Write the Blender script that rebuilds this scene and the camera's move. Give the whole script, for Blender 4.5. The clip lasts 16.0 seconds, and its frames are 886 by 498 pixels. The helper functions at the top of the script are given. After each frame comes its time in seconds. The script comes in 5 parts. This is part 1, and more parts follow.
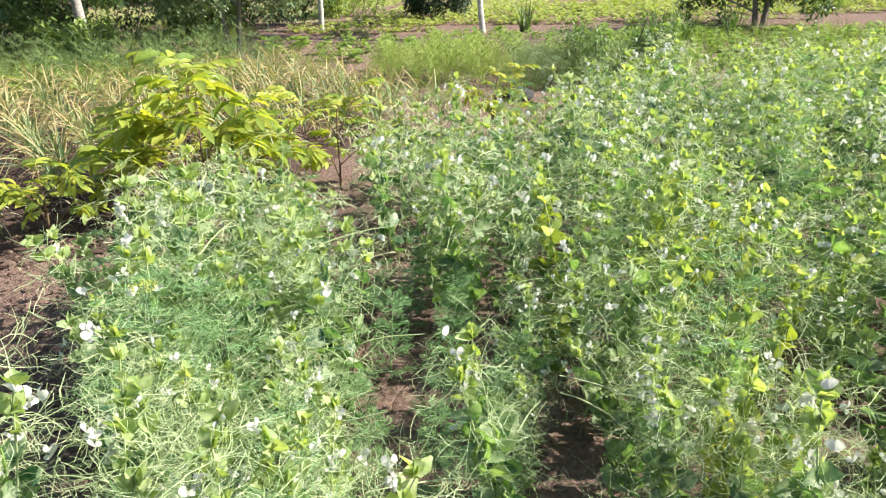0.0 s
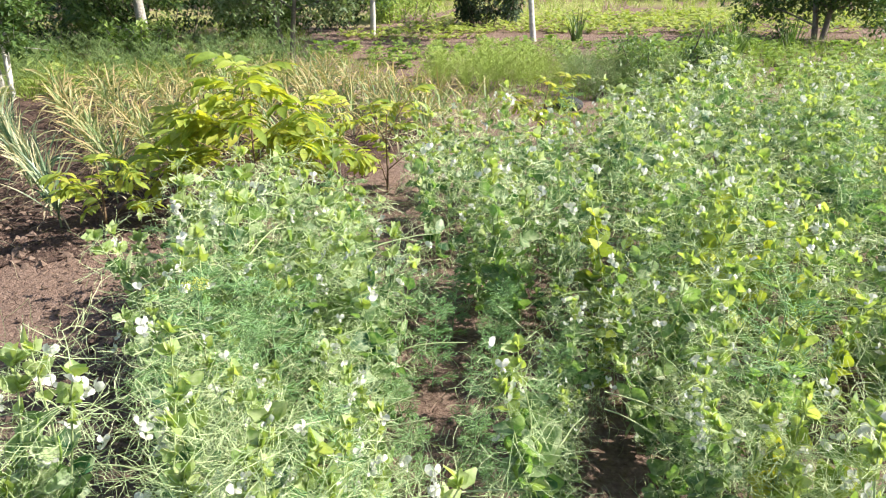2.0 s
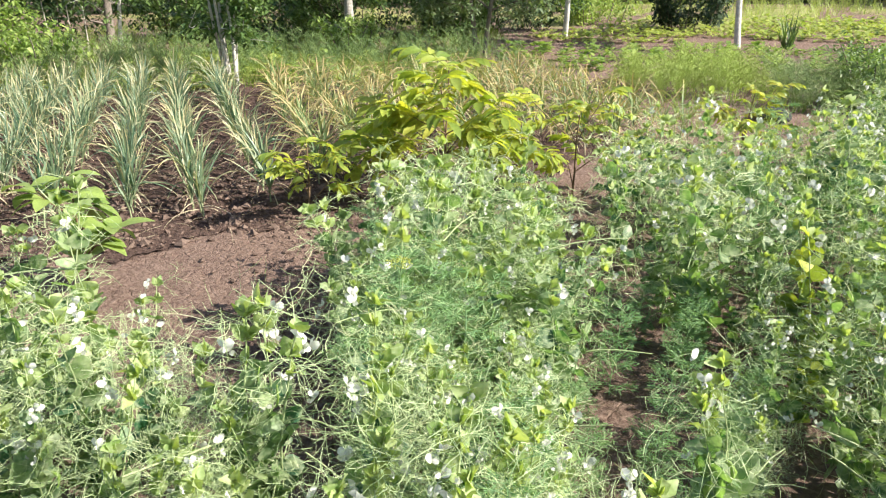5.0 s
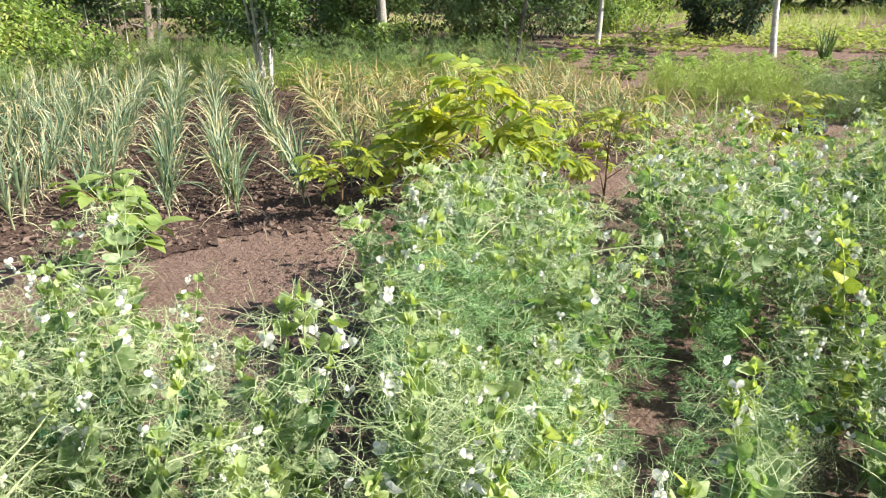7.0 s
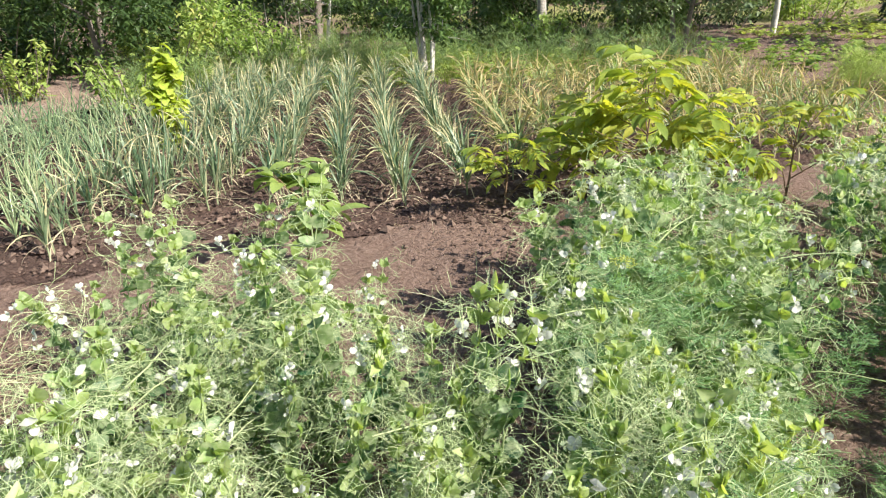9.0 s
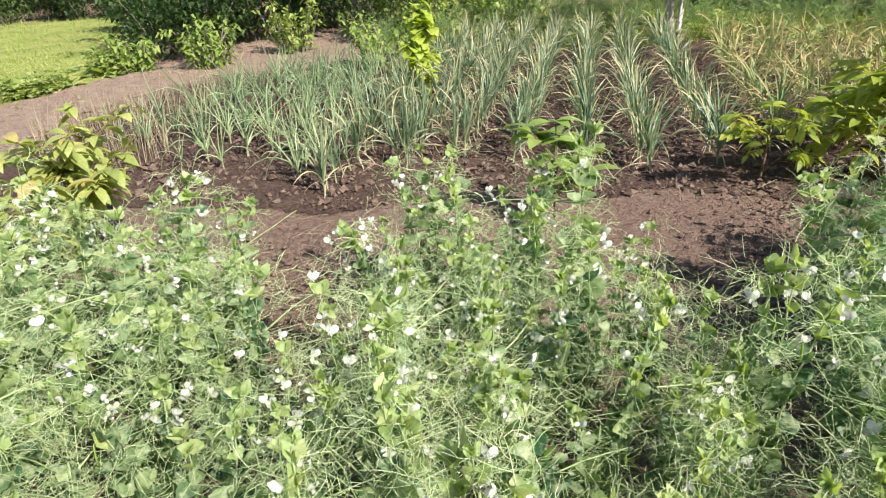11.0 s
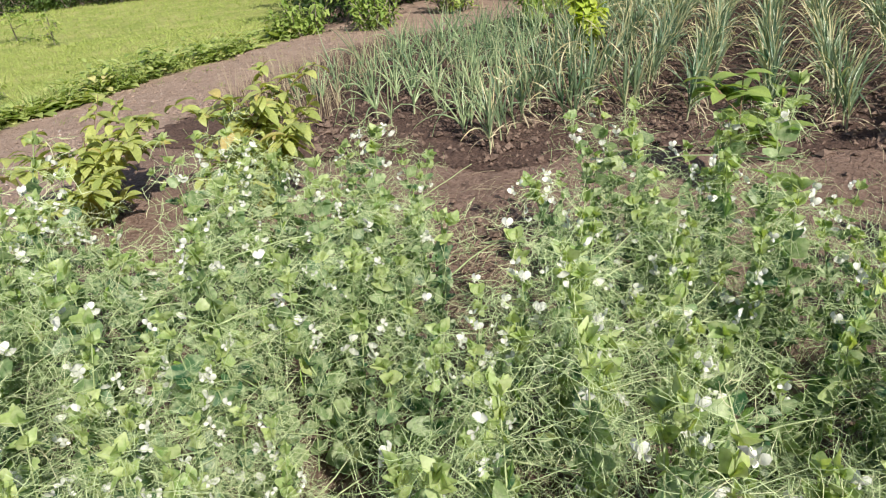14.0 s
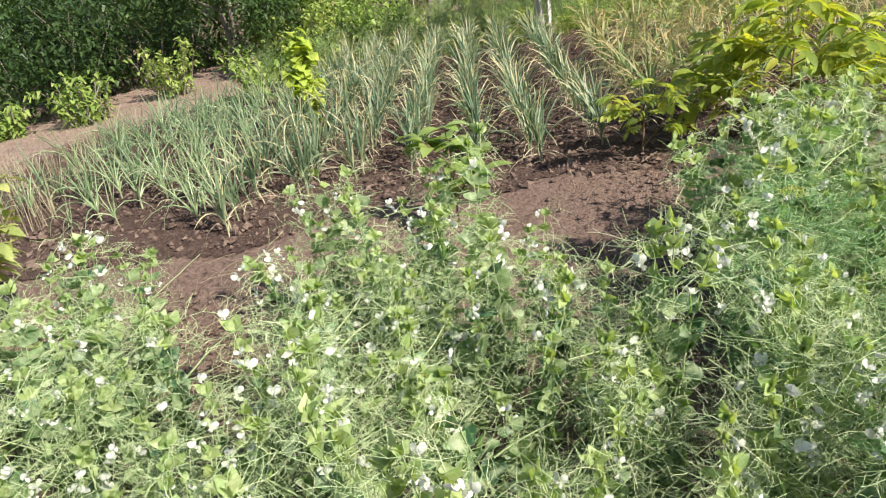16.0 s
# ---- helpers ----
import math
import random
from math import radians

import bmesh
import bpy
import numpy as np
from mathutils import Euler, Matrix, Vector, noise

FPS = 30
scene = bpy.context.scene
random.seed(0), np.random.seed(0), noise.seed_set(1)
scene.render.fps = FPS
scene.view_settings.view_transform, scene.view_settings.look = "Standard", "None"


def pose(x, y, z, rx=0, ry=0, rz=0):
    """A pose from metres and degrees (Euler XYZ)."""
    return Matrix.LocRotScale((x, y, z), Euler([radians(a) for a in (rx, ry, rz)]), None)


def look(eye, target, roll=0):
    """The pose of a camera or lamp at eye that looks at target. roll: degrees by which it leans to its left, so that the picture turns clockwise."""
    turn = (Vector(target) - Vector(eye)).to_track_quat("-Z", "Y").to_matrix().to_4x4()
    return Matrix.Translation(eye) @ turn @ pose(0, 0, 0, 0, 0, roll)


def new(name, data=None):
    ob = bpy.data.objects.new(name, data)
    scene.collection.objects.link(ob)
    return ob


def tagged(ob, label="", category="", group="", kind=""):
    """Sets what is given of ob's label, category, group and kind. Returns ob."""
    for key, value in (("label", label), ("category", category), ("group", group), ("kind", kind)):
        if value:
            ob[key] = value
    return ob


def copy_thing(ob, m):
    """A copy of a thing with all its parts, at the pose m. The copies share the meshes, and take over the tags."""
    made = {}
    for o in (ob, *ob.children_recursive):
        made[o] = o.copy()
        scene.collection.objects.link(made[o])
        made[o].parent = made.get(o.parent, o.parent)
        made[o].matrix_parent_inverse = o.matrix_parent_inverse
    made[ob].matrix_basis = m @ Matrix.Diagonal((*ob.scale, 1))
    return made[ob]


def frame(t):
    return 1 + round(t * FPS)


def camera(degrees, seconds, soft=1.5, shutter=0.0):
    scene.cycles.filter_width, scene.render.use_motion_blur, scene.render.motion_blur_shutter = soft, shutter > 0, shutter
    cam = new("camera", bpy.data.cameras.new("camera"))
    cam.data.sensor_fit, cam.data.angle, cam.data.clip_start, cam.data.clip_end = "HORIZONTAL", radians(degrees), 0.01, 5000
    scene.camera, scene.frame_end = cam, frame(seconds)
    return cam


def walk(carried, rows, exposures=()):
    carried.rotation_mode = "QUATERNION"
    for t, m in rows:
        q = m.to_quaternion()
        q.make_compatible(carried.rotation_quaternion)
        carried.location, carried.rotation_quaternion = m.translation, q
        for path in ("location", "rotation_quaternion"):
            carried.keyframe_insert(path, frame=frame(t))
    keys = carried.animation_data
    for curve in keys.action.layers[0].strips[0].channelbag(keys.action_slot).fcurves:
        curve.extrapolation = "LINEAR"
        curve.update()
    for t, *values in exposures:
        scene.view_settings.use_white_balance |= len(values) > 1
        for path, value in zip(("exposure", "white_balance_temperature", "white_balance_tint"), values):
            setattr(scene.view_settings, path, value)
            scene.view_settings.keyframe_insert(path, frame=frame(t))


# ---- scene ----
cam = camera(65.3, 16.0, soft=1.2)
PATH = [
    (0, (0.043, -0.082, 1.429), (-0.228, 1.741, 0.654), -1.9),
    (0.5, (0.03, -0.083, 1.436), (-0.386, 1.726, 0.691), -1.2),
    (1, (0.024, -0.078, 1.43), (-0.385, 1.732, 0.685), 0.1),
    (1.5, (0.027, -0.081, 1.434), (-0.37, 1.734, 0.692), -0.7),
    (2, (0.025, -0.082, 1.436), (-0.364, 1.728, 0.68), -1.1),
    (2.5, (0.016, -0.096, 1.437), (-0.433, 1.719, 0.725), -0.6),
    (3, (-0.007, -0.099, 1.432), (-0.585, 1.665, 0.688), -0.5),
    (3.5, (-0.029, -0.104, 1.43), (-0.692, 1.631, 0.689), -0.4),
    (4, (-0.043, -0.101, 1.42), (-0.767, 1.611, 0.679), -0.4),
    (4.5, (-0.044, -0.111, 1.423), (-0.841, 1.565, 0.676), -1.0),
    (4.7, (-0.049, -0.114, 1.421), (-0.868, 1.549, 0.672), -0.9),
    (6.8, (-0.036, -0.161, 1.428), (-0.931, 1.483, 0.722), -0.8),
    (7, (-0.05, -0.162, 1.427), (-0.961, 1.463, 0.699), -0.5),
    (7.5, (-0.083, -0.184, 1.421), (-1.118, 1.36, 0.685), -0.8),
    (8, (-0.115, -0.201, 1.423), (-1.272, 1.248, 0.671), -1.7),
    (8.2, (-0.121, -0.204, 1.422), (-1.304, 1.227, 0.678), -1.8),
    (10.3, (-0.182, -0.371, 1.457), (-1.602, 0.785, 0.652), -3.1),
    (10.5, (-0.184, -0.401, 1.459), (-1.656, 0.679, 0.643), -3.0),
    (11, (-0.198, -0.457, 1.471), (-1.787, 0.445, 0.656), -3.9),
    (11.5, (-0.206, -0.507, 1.469), (-1.904, 0.189, 0.673), -4.7),
    (12, (-0.209, -0.543, 1.473), (-1.967, 0.017, 0.702), -5.6),
    (12.5, (-0.208, -0.568, 1.46), (-1.988, -0.124, 0.662), -6.6),
    (13, (-0.221, -0.569, 1.454), (-1.971, -0.063, 0.629), -6.4),
    (13.5, (-0.223, -0.582, 1.455), (-1.972, -0.115, 0.604), -7.5),
    (14, (-0.221, -0.574, 1.454), (-1.95, -0.075, 0.581), -7.5),
    (14.5, (-0.206, -0.562, 1.462), (-1.922, 0.011, 0.609), -8.4),
    (15, (-0.194, -0.539, 1.471), (-1.866, 0.187, 0.65), -9.2),
    (15.5, (-0.168, -0.502, 1.475), (-1.748, 0.396, 0.639), -10.3),
    (16, (-0.131, -0.459, 1.477), (-1.592, 0.645, 0.673), -10.5),
]
EXPOSURES = [(0.0, 1.31), (4.5, 1.26), (8.0, 1.13), (11.0, 0.88), (13.5, 0.61), (14.5, 0.58), (16.0, 0.86)]
walk(cam, [(t, look(eye, target, roll)) for t, eye, target, roll in PATH], EXPOSURES)

# ---------------------------------------------------------------- light
SUN_AZ, SUN_EL = 9.0, 38.0          # degrees: from +x towards +y, and above the ground
world = bpy.data.worlds.new("sky")
scene.world = world
world.use_nodes = True
wn = world.node_tree.nodes
sky = wn.new("ShaderNodeTexSky")
sky.sky_type = "NISHITA"
sky.sun_disc = False
sky.sun_elevation = radians(SUN_EL)
sky.sun_rotation = radians(90.0 - SUN_AZ)
sky.altitude, sky.air_density, sky.dust_density = 100, 1.0, 1.2
world.node_tree.links.new(sky.outputs[0], wn["Background"].inputs[0])
wn["Background"].inputs[1].default_value = 0.088
sun_data = bpy.data.lights.new("sun", "SUN")
sun_data.energy, sun_data.angle, sun_data.color = 5.0, radians(0.6), (1.0, 0.95, 0.86)
sun = new("sun", sun_data)
ce = math.cos(radians(SUN_EL))
sun.matrix_world = look((ce * math.cos(radians(SUN_AZ)) * 40, ce * math.sin(radians(SUN_AZ)) * 40, math.sin(radians(SUN_EL)) * 40), (0, 0, 0))

# ---------------------------------------------------------------- materials


def base_material(name):
    m = bpy.data.materials.new(name)
    m.use_nodes = True
    return m, m.node_tree.nodes, m.node_tree.links


def foliage(name, dark, light, old=None, through_light=0.4, rough=0.5, tip=None, tip_from=0.7, vein=0.15, spec=0.4, passing=(1.15, 1.25, 0.6), bloom=None, light_at=0.8):
    """A leaf: colour runs from dark to light (and to old) by plant and by leaf; light passes through it; tip: colour towards the blade's end."""
    m, n, l = base_material(name)
    out = n["Material Output"]
    p = n["Principled BSDF"]
    info, geo = n.new("ShaderNodeObjectInfo"), n.new("ShaderNodeNewGeometry")
    tex = n.new("ShaderNodeTexCoord")
    mix = n.new("ShaderNodeMath")
    mix.operation = "MULTIPLY_ADD"
    l.new(info.outputs["Random"], mix.inputs[0])
    mix.inputs[1].default_value = 0.35
    half = n.new("ShaderNodeMath")
    half.operation = "MULTIPLY"
    l.new(geo.outputs["Random Per Island"], half.inputs[0])
    half.inputs[1].default_value = 0.65
    l.new(half.outputs[0], mix.inputs[2])
    ramp = n.new("ShaderNodeValToRGB")
    ramp.color_ramp.elements[0].color = (*dark, 1)
    ramp.color_ramp.elements[1].color = (*light, 1)
    ramp.color_ramp.elements[0].position, ramp.color_ramp.elements[1].position = 0.12, light_at if old else 0.9
    if old:
        e = ramp.color_ramp.elements.new(0.97)
        e.color = (*old, 1)
    l.new(mix.outputs[0], ramp.inputs[0])
    colour = ramp.outputs[0]
    ns = n.new("ShaderNodeTexNoise")
    ns.inputs["Scale"].default_value = 90
    ns.inputs["Detail"].default_value = 3
    l.new(tex.outputs["Object"], ns.inputs["Vector"])
    mot = n.new("ShaderNodeMix")
    mot.data_type, mot.blend_type = "RGBA", "MULTIPLY"
    mot.inputs[0].default_value = 0.5
    rng = n.new("ShaderNodeMapRange")
    rng.inputs[1].default_value, rng.inputs[2].default_value, rng.inputs[3].default_value, rng.inputs[4].default_value = 0.3, 0.7, 0.65, 1.25
    l.new(ns.outputs[0], rng.inputs[0])
    l.new(colour, mot.inputs[6])
    l.new(rng.outputs[0], mot.inputs[7])
    colour = mot.outputs[2]
    if bloom:
        spots = n.new("ShaderNodeTexNoise")
        spots.inputs["Scale"].default_value = 40
        spots.inputs["Detail"].default_value = 5
        l.new(tex.outputs["Object"], spots.inputs["Vector"])
        lift = n.new("ShaderNodeMapRange")
        lift.inputs[1].default_value, lift.inputs[2].default_value, lift.inputs[4].default_value = 0.43, 0.68, 0.75
        l.new(spots.outputs[0], lift.inputs[0])
        silver = n.new("ShaderNodeMix")
        silver.data_type = "RGBA"
        l.new(lift.outputs[0], silver.inputs[0])
        l.new(colour, silver.inputs[6])
        silver.inputs[7].default_value = (*bloom, 1)
        colour = silver.outputs[2]
    uv = n.new("ShaderNodeSeparateXYZ")
    l.new(tex.outputs["UV"], uv.inputs[0])
    if tip:
        tm = n.new("ShaderNodeMix")
        tm.data_type = "RGBA"
        add = n.new("ShaderNodeMath")
        add.operation = "MULTIPLY_ADD"
        l.new(geo.outputs["Random Per Island"], add.inputs[0])
        add.inputs[1].default_value = 0.5
        l.new(uv.outputs[1], add.inputs[2])
        tr = n.new("ShaderNodeMapRange")
        tr.inputs[1].default_value, tr.inputs[2].default_value = tip_from, tip_from + 0.45
        l.new(add.outputs[0], tr.inputs[0])
        l.new(tr.outputs[0], tm.inputs[0])
        l.new(colour, tm.inputs[6])
        tm.inputs[7].default_value = (*tip, 1)
        colour = tm.outputs[2]
    l.new(colour, p.inputs["Base Color"])
    p.inputs["Roughness"].default_value = rough
    p.inputs["Specular IOR Level"].default_value = spec
    wav = n.new("ShaderNodeTexWave")
    wav.inputs["Scale"].default_value = 3.5
    wav.inputs["Distortion"].default_value = 1.5
    l.new(tex.outputs["UV"], wav.inputs["Vector"])
    bump = n.new("ShaderNodeBump")
    bump.inputs["Strength"].default_value = vein
    bump.inputs["Distance"].default_value = 0.004
    l.new(wav.outputs[1], bump.inputs["Height"])
    l.new(bump.outputs[0], p.inputs["Normal"])
    if through_light > 0:
        t = n.new("ShaderNodeBsdfTranslucent")
        warm = n.new("ShaderNodeMix")
        warm.data_type, warm.blend_type = "RGBA", "MULTIPLY"
        warm.inputs[0].default_value = 1.0
        warm.inputs[7].default_value = (*passing, 1)
        l.new(colour, warm.inputs[6])
        l.new(warm.outputs[2], t.inputs[0])
        mx = n.new("ShaderNodeMixShader")
        mx.inputs[0].default_value = through_light
        l.new(p.outputs[0], mx.inputs[1])
        l.new(t.outputs[0], mx.inputs[2])
        l.new(mx.outputs[0], out.inputs[0])
    return m


def rough_solid(name, a, b, scale=40.0, rough=0.85, bump=0.4, dist=0.01, detail=6):
    """A dry, matt surface mottled between two colours at two scales."""
    m, n, l = base_material(name)
    p = n["Principled BSDF"]
    tex, info = n.new("ShaderNodeTexCoord"), n.new("ShaderNodeNewGeometry")
    n1, n2 = n.new("ShaderNodeTexNoise"), n.new("ShaderNodeTexNoise")
    n1.inputs["Scale"].default_value, n2.inputs["Scale"].default_value = scale, scale * 0.17
    n1.inputs["Detail"].default_value = detail
    l.new(tex.outputs["Object"], n1.inputs["Vector"])
    l.new(tex.outputs["Object"], n2.inputs["Vector"])
    s = n.new("ShaderNodeMath")
    l.new(n1.outputs[0], s.inputs[0])
    l.new(n2.outputs[0], s.inputs[1])
    s2 = n.new("ShaderNodeMath")
    s2.operation = "MULTIPLY_ADD"
    l.new(info.outputs["Random Per Island"], s2.inputs[0])
    s2.inputs[1].default_value = 0.25
    l.new(s.outputs[0], s2.inputs[2])
    r = n.new("ShaderNodeValToRGB")
    r.color_ramp.elements[0].position, r.color_ramp.elements[1].position = 0.75, 1.45
    r.color_ramp.elements[0].position = 0.55
    r.color_ramp.elements[1].position = 1.0
    r.color_ramp.elements[0].color, r.color_ramp.elements[1].color = (*a, 1), (*b, 1)
    half = n.new("ShaderNodeMath")
    half.operation = "MULTIPLY"
    half.inputs[1].default_value = 0.72
    l.new(s2.outputs[0], half.inputs[0])
    l.new(half.outputs[0], r.inputs[0])
    l.new(r.outputs[0], p.inputs["Base Color"])
    p.inputs["Roughness"].default_value = rough
    p.inputs["Specular IOR Level"].default_value = 0.2
    b1 = n.new("ShaderNodeBump")
    b1.inputs["Strength"].default_value, b1.inputs["Distance"].default_value = bump, dist
    l.new(n1.outputs[0], b1.inputs["Height"])
    l.new(b1.outputs[0], p.inputs["Normal"])
    return m


def ground_material():
    """Garden soil: pale sandy path, dark tilled bed and grassy turf, blended by the sheet's zones."""
    m, n, l = base_material("garden_soil")
    p = n["Principled BSDF"]
    tex = n.new("ShaderNodeTexCoord")
    att = n.new("ShaderNodeAttribute")
    att.attribute_name = "zone"
    sep = n.new("ShaderNodeSeparateColor")
    l.new(att.outputs[0], sep.inputs[0])

    def noise_at(scale, detail=8, rough=0.6):
        k = n.new("ShaderNodeTexNoise")
        k.inputs["Scale"].default_value, k.inputs["Detail"].default_value, k.inputs["Roughness"].default_value = scale, detail, rough
        l.new(tex.outputs["Object"], k.inputs["Vector"])
        return k.outputs[0]

    def ramp(src, stops):
        r = n.new("ShaderNodeValToRGB")
        r.color_ramp.elements[0].position, r.color_ramp.elements[1].position = stops[0][0], stops[-1][0]
        r.color_ramp.elements[0].color, r.color_ramp.elements[1].color = (*stops[0][1], 1), (*stops[-1][1], 1)
        for q, c in stops[1:-1]:
            r.color_ramp.elements.new(q).color = (*c, 1)
        l.new(src, r.inputs[0])
        return r.outputs[0]

    def blend(f, a, b):
        k = n.new("ShaderNodeMix")
        k.data_type = "RGBA"
        l.new(f, k.inputs[0])
        l.new(a, k.inputs[6])
        l.new(b, k.inputs[7])
        return k.outputs[2]

    coarse, fine, mid = noise_at(1.3), noise_at(38, 10, 0.7), noise_at(7)
    plain = blend(mid, ramp(fine, [(0.3, (0.10, 0.060, 0.045)), (0.5, (0.19, 0.122, 0.093)), (0.72, (0.29, 0.205, 0.162))]),
                  ramp(fine, [(0.3, (0.14, 0.086, 0.065)), (0.7, (0.35, 0.25, 0.20))]))
    sandy = blend(coarse, ramp(fine, [(0.3, (0.20, 0.135, 0.10)), (0.7, (0.42, 0.305, 0.24))]),
                  ramp(mid, [(0.35, (0.25, 0.17, 0.128)), (0.65, (0.45, 0.335, 0.265))]))
    tilled = ramp(fine, [(0.3, (0.045, 0.027, 0.021)), (0.5, (0.105, 0.066, 0.052)), (0.7, (0.17, 0.115, 0.092))])
    turf = blend(ramp(coarse, [(0.38, (0, 0, 0)), (0.66, (1, 1, 1))]), ramp(mid, [(0.3, (0.19, 0.25, 0.05)), (0.7, (0.31, 0.36, 0.09))]), ramp(mid, [(0.3, (0.31, 0.32, 0.09)), (0.7, (0.46, 0.43, 0.19))]))
    c = blend(sep.outputs[0], plain, sandy)
    c = blend(sep.outputs[2], c, tilled)
    c = blend(sep.outputs[1], c, turf)
    l.new(c, p.inputs["Base Color"])
    p.inputs["Roughness"].default_value = 0.95
    p.inputs["Specular IOR Level"].default_value = 0.15
    cracks = n.new("ShaderNodeTexVoronoi")
    cracks.feature = "DISTANCE_TO_EDGE"
    cracks.inputs["Scale"].default_value = 11
    warp = n.new("ShaderNodeVectorMath")
    warp.operation = "MULTIPLY_ADD"
    big = n.new("ShaderNodeTexNoise")
    big.inputs["Scale"].default_value = 6
    l.new(tex.outputs["Object"], big.inputs["Vector"])
    l.new(big.outputs[1], warp.inputs[0])
    warp.inputs[1].default_value = (0.15, 0.15, 0.15)
    l.new(tex.outputs["Object"], warp.inputs[2])
    l.new(warp.outputs[0], cracks.inputs["Vector"])
    cr = n.new("ShaderNodeMapRange")
    cr.inputs[1].default_value, cr.inputs[2].default_value = 0.0, 0.05
    l.new(cracks.outputs["Distance"], cr.inputs[0])
    lumps = n.new("ShaderNodeMath")
    lumps.operation = "MULTIPLY_ADD"
    l.new(mid, lumps.inputs[0])
    lumps.inputs[1].default_value = 1.6
    l.new(fine, lumps.inputs[2])
    add = n.new("ShaderNodeMath")
    add.operation = "MULTIPLY_ADD"
    l.new(cr.outputs[0], add.inputs[0])
    add.inputs[1].default_value = 0.25
    l.new(lumps.outputs[0], add.inputs[2])
    b = n.new("ShaderNodeBump")
    b.inputs["Strength"].default_value, b.inputs["Distance"].default_value = 0.9, 0.035
    l.new(add.outputs[0], b.inputs["Height"])
    l.new(b.outputs[0], p.inputs["Normal"])
    return m


SOIL = ground_material()
CLOD = rough_solid("soil_clod", (0.05, 0.032, 0.025), (0.20, 0.14, 0.11), 60, 0.95, 0.6)
CLOD_PALE = rough_solid("pale_earth_crumb", (0.15, 0.10, 0.075), (0.36, 0.27, 0.21), 60, 0.95, 0.5)
PEBBLE = rough_solid("pebble", (0.20, 0.15, 0.12), (0.42, 0.36, 0.31), 60, 0.8, 0.3)
PEA_STEM = foliage("pea_stem", (0.26, 0.35, 0.14), (0.48, 0.54, 0.29), through_light=0.15, rough=0.5)
PEA_TENDRIL = foliage("pea_tendril", (0.31, 0.41, 0.19), (0.56, 0.63, 0.36), old=(0.68, 0.63, 0.42), through_light=0.2, rough=0.5)
PEA_LEAF = foliage("pea_stipule", (0.045, 0.125, 0.06), (0.31, 0.40, 0.18), old=(0.48, 0.51, 0.17), through_light=0.44, rough=0.42, spec=0.5, passing=(1.0, 1.35, 0.42), bloom=(0.52, 0.56, 0.36))
PEA_TIP = foliage("pea_shoot_tip", (0.20, 0.31, 0.10), (0.45, 0.53, 0.22), through_light=0.45, rough=0.45, passing=(1.32, 1.34, .42), bloom=(0.55, 0.60, 0.36))
PEA_POD = foliage("pea_pod", (0.13, 0.25, 0.05), (0.30, 0.42, 0.08), through_light=0.25, rough=0.4)
PETAL = foliage("pea_petal", (0.66, 0.66, 0.58), (0.80, 0.80, 0.74), through_light=0.35, rough=0.6, vein=0.05, passing=(1, 1, .95))
DILL_LEAF = foliage("dill_thread", (0.13, 0.26, 0.11), (0.30, 0.45, 0.19), through_light=0.3, rough=0.5)
DILL_STEM = foliage("dill_stem", (0.16, 0.28, 0.12), (0.30, 0.42, 0.20), through_light=0.1, rough=0.45)
UMBEL = foliage("dill_umbel", (0.30, 0.36, 0.06), (0.46, 0.48, 0.09), through_light=0.3)
GARLIC = foliage("garlic_blade", (0.05, 0.115, 0.06), (0.31, 0.38, 0.225), old=(0.54, 0.50, 0.32), through_light=0.3, rough=0.32, tip=(0.62, 0.52, 0.30), tip_from=0.88, spec=0.6)
GARLIC_DRY = foliage("dry_garlic_blade", (0.15, 0.24, 0.10), (0.34, 0.39, 0.17), old=(0.5, 0.4, 0.2), through_light=0.3, rough=0.5, tip=(0.50, 0.38, 0.19), tip_from=0.55)
ONION = foliage("onion_blade", (0.06, 0.14, 0.06), (0.42, 0.51, 0.27), old=(0.55, 0.52, 0.36), through_light=0.2, rough=0.3, tip=(0.48, 0.42, 0.25), tip_from=1.05, spec=0.6)
STALK = foliage("onion_sheath", (0.22, 0.28, 0.14), (0.38, 0.40, 0.24), through_light=0.1)
STRAW = foliage("straw", (0.30, 0.24, 0.15), (0.54, 0.46, 0.31), through_light=0.2, rough=0.7, passing=(1.1, 1.05, .8))
PEA_YELLOW = foliage("yellow_stipule", (0.07, 0.17, 0.06), (0.46, 0.51, 0.08), old=(0.70, 0.60, 0.06), through_light=0.4, rough=0.45, passing=(1.3, 1.3, 0.5))
WALNUT = foliage("walnut_leaf", (0.19, 0.28, 0.055), (0.42, 0.48, 0.09), old=(0.60, 0.53, 0.10), through_light=0.5, rough=0.38, passing=(1.45, 1.35, 0.45), light_at=0.52)
BROAD = foliage("broad_leaf", (0.15, 0.25, 0.06), (0.34, 0.43, 0.12), old=(0.46, 0.46, 0.10), through_light=0.4, rough=0.38)
CHERRY = foliage("cherry_leaf", (0.22, 0.29, 0.08), (0.48, 0.51, 0.18), old=(0.54, 0.32, 0.16), through_light=0.4, rough=0.4, passing=(1.35, 1.3, 0.5), light_at=0.72)
LIME = foliage("lime_leaf", (0.34, 0.44, 0.06), (0.56, 0.62, 0.15), through_light=0.45, rough=0.5, passing=(1.3, 1.3, .5))
GRASS = foliage("grass_blade", (0.14, 0.22, 0.04), (0.30, 0.37, 0.08), old=(0.36, 0.36, 0.12), through_light=0.45, rough=0.5)
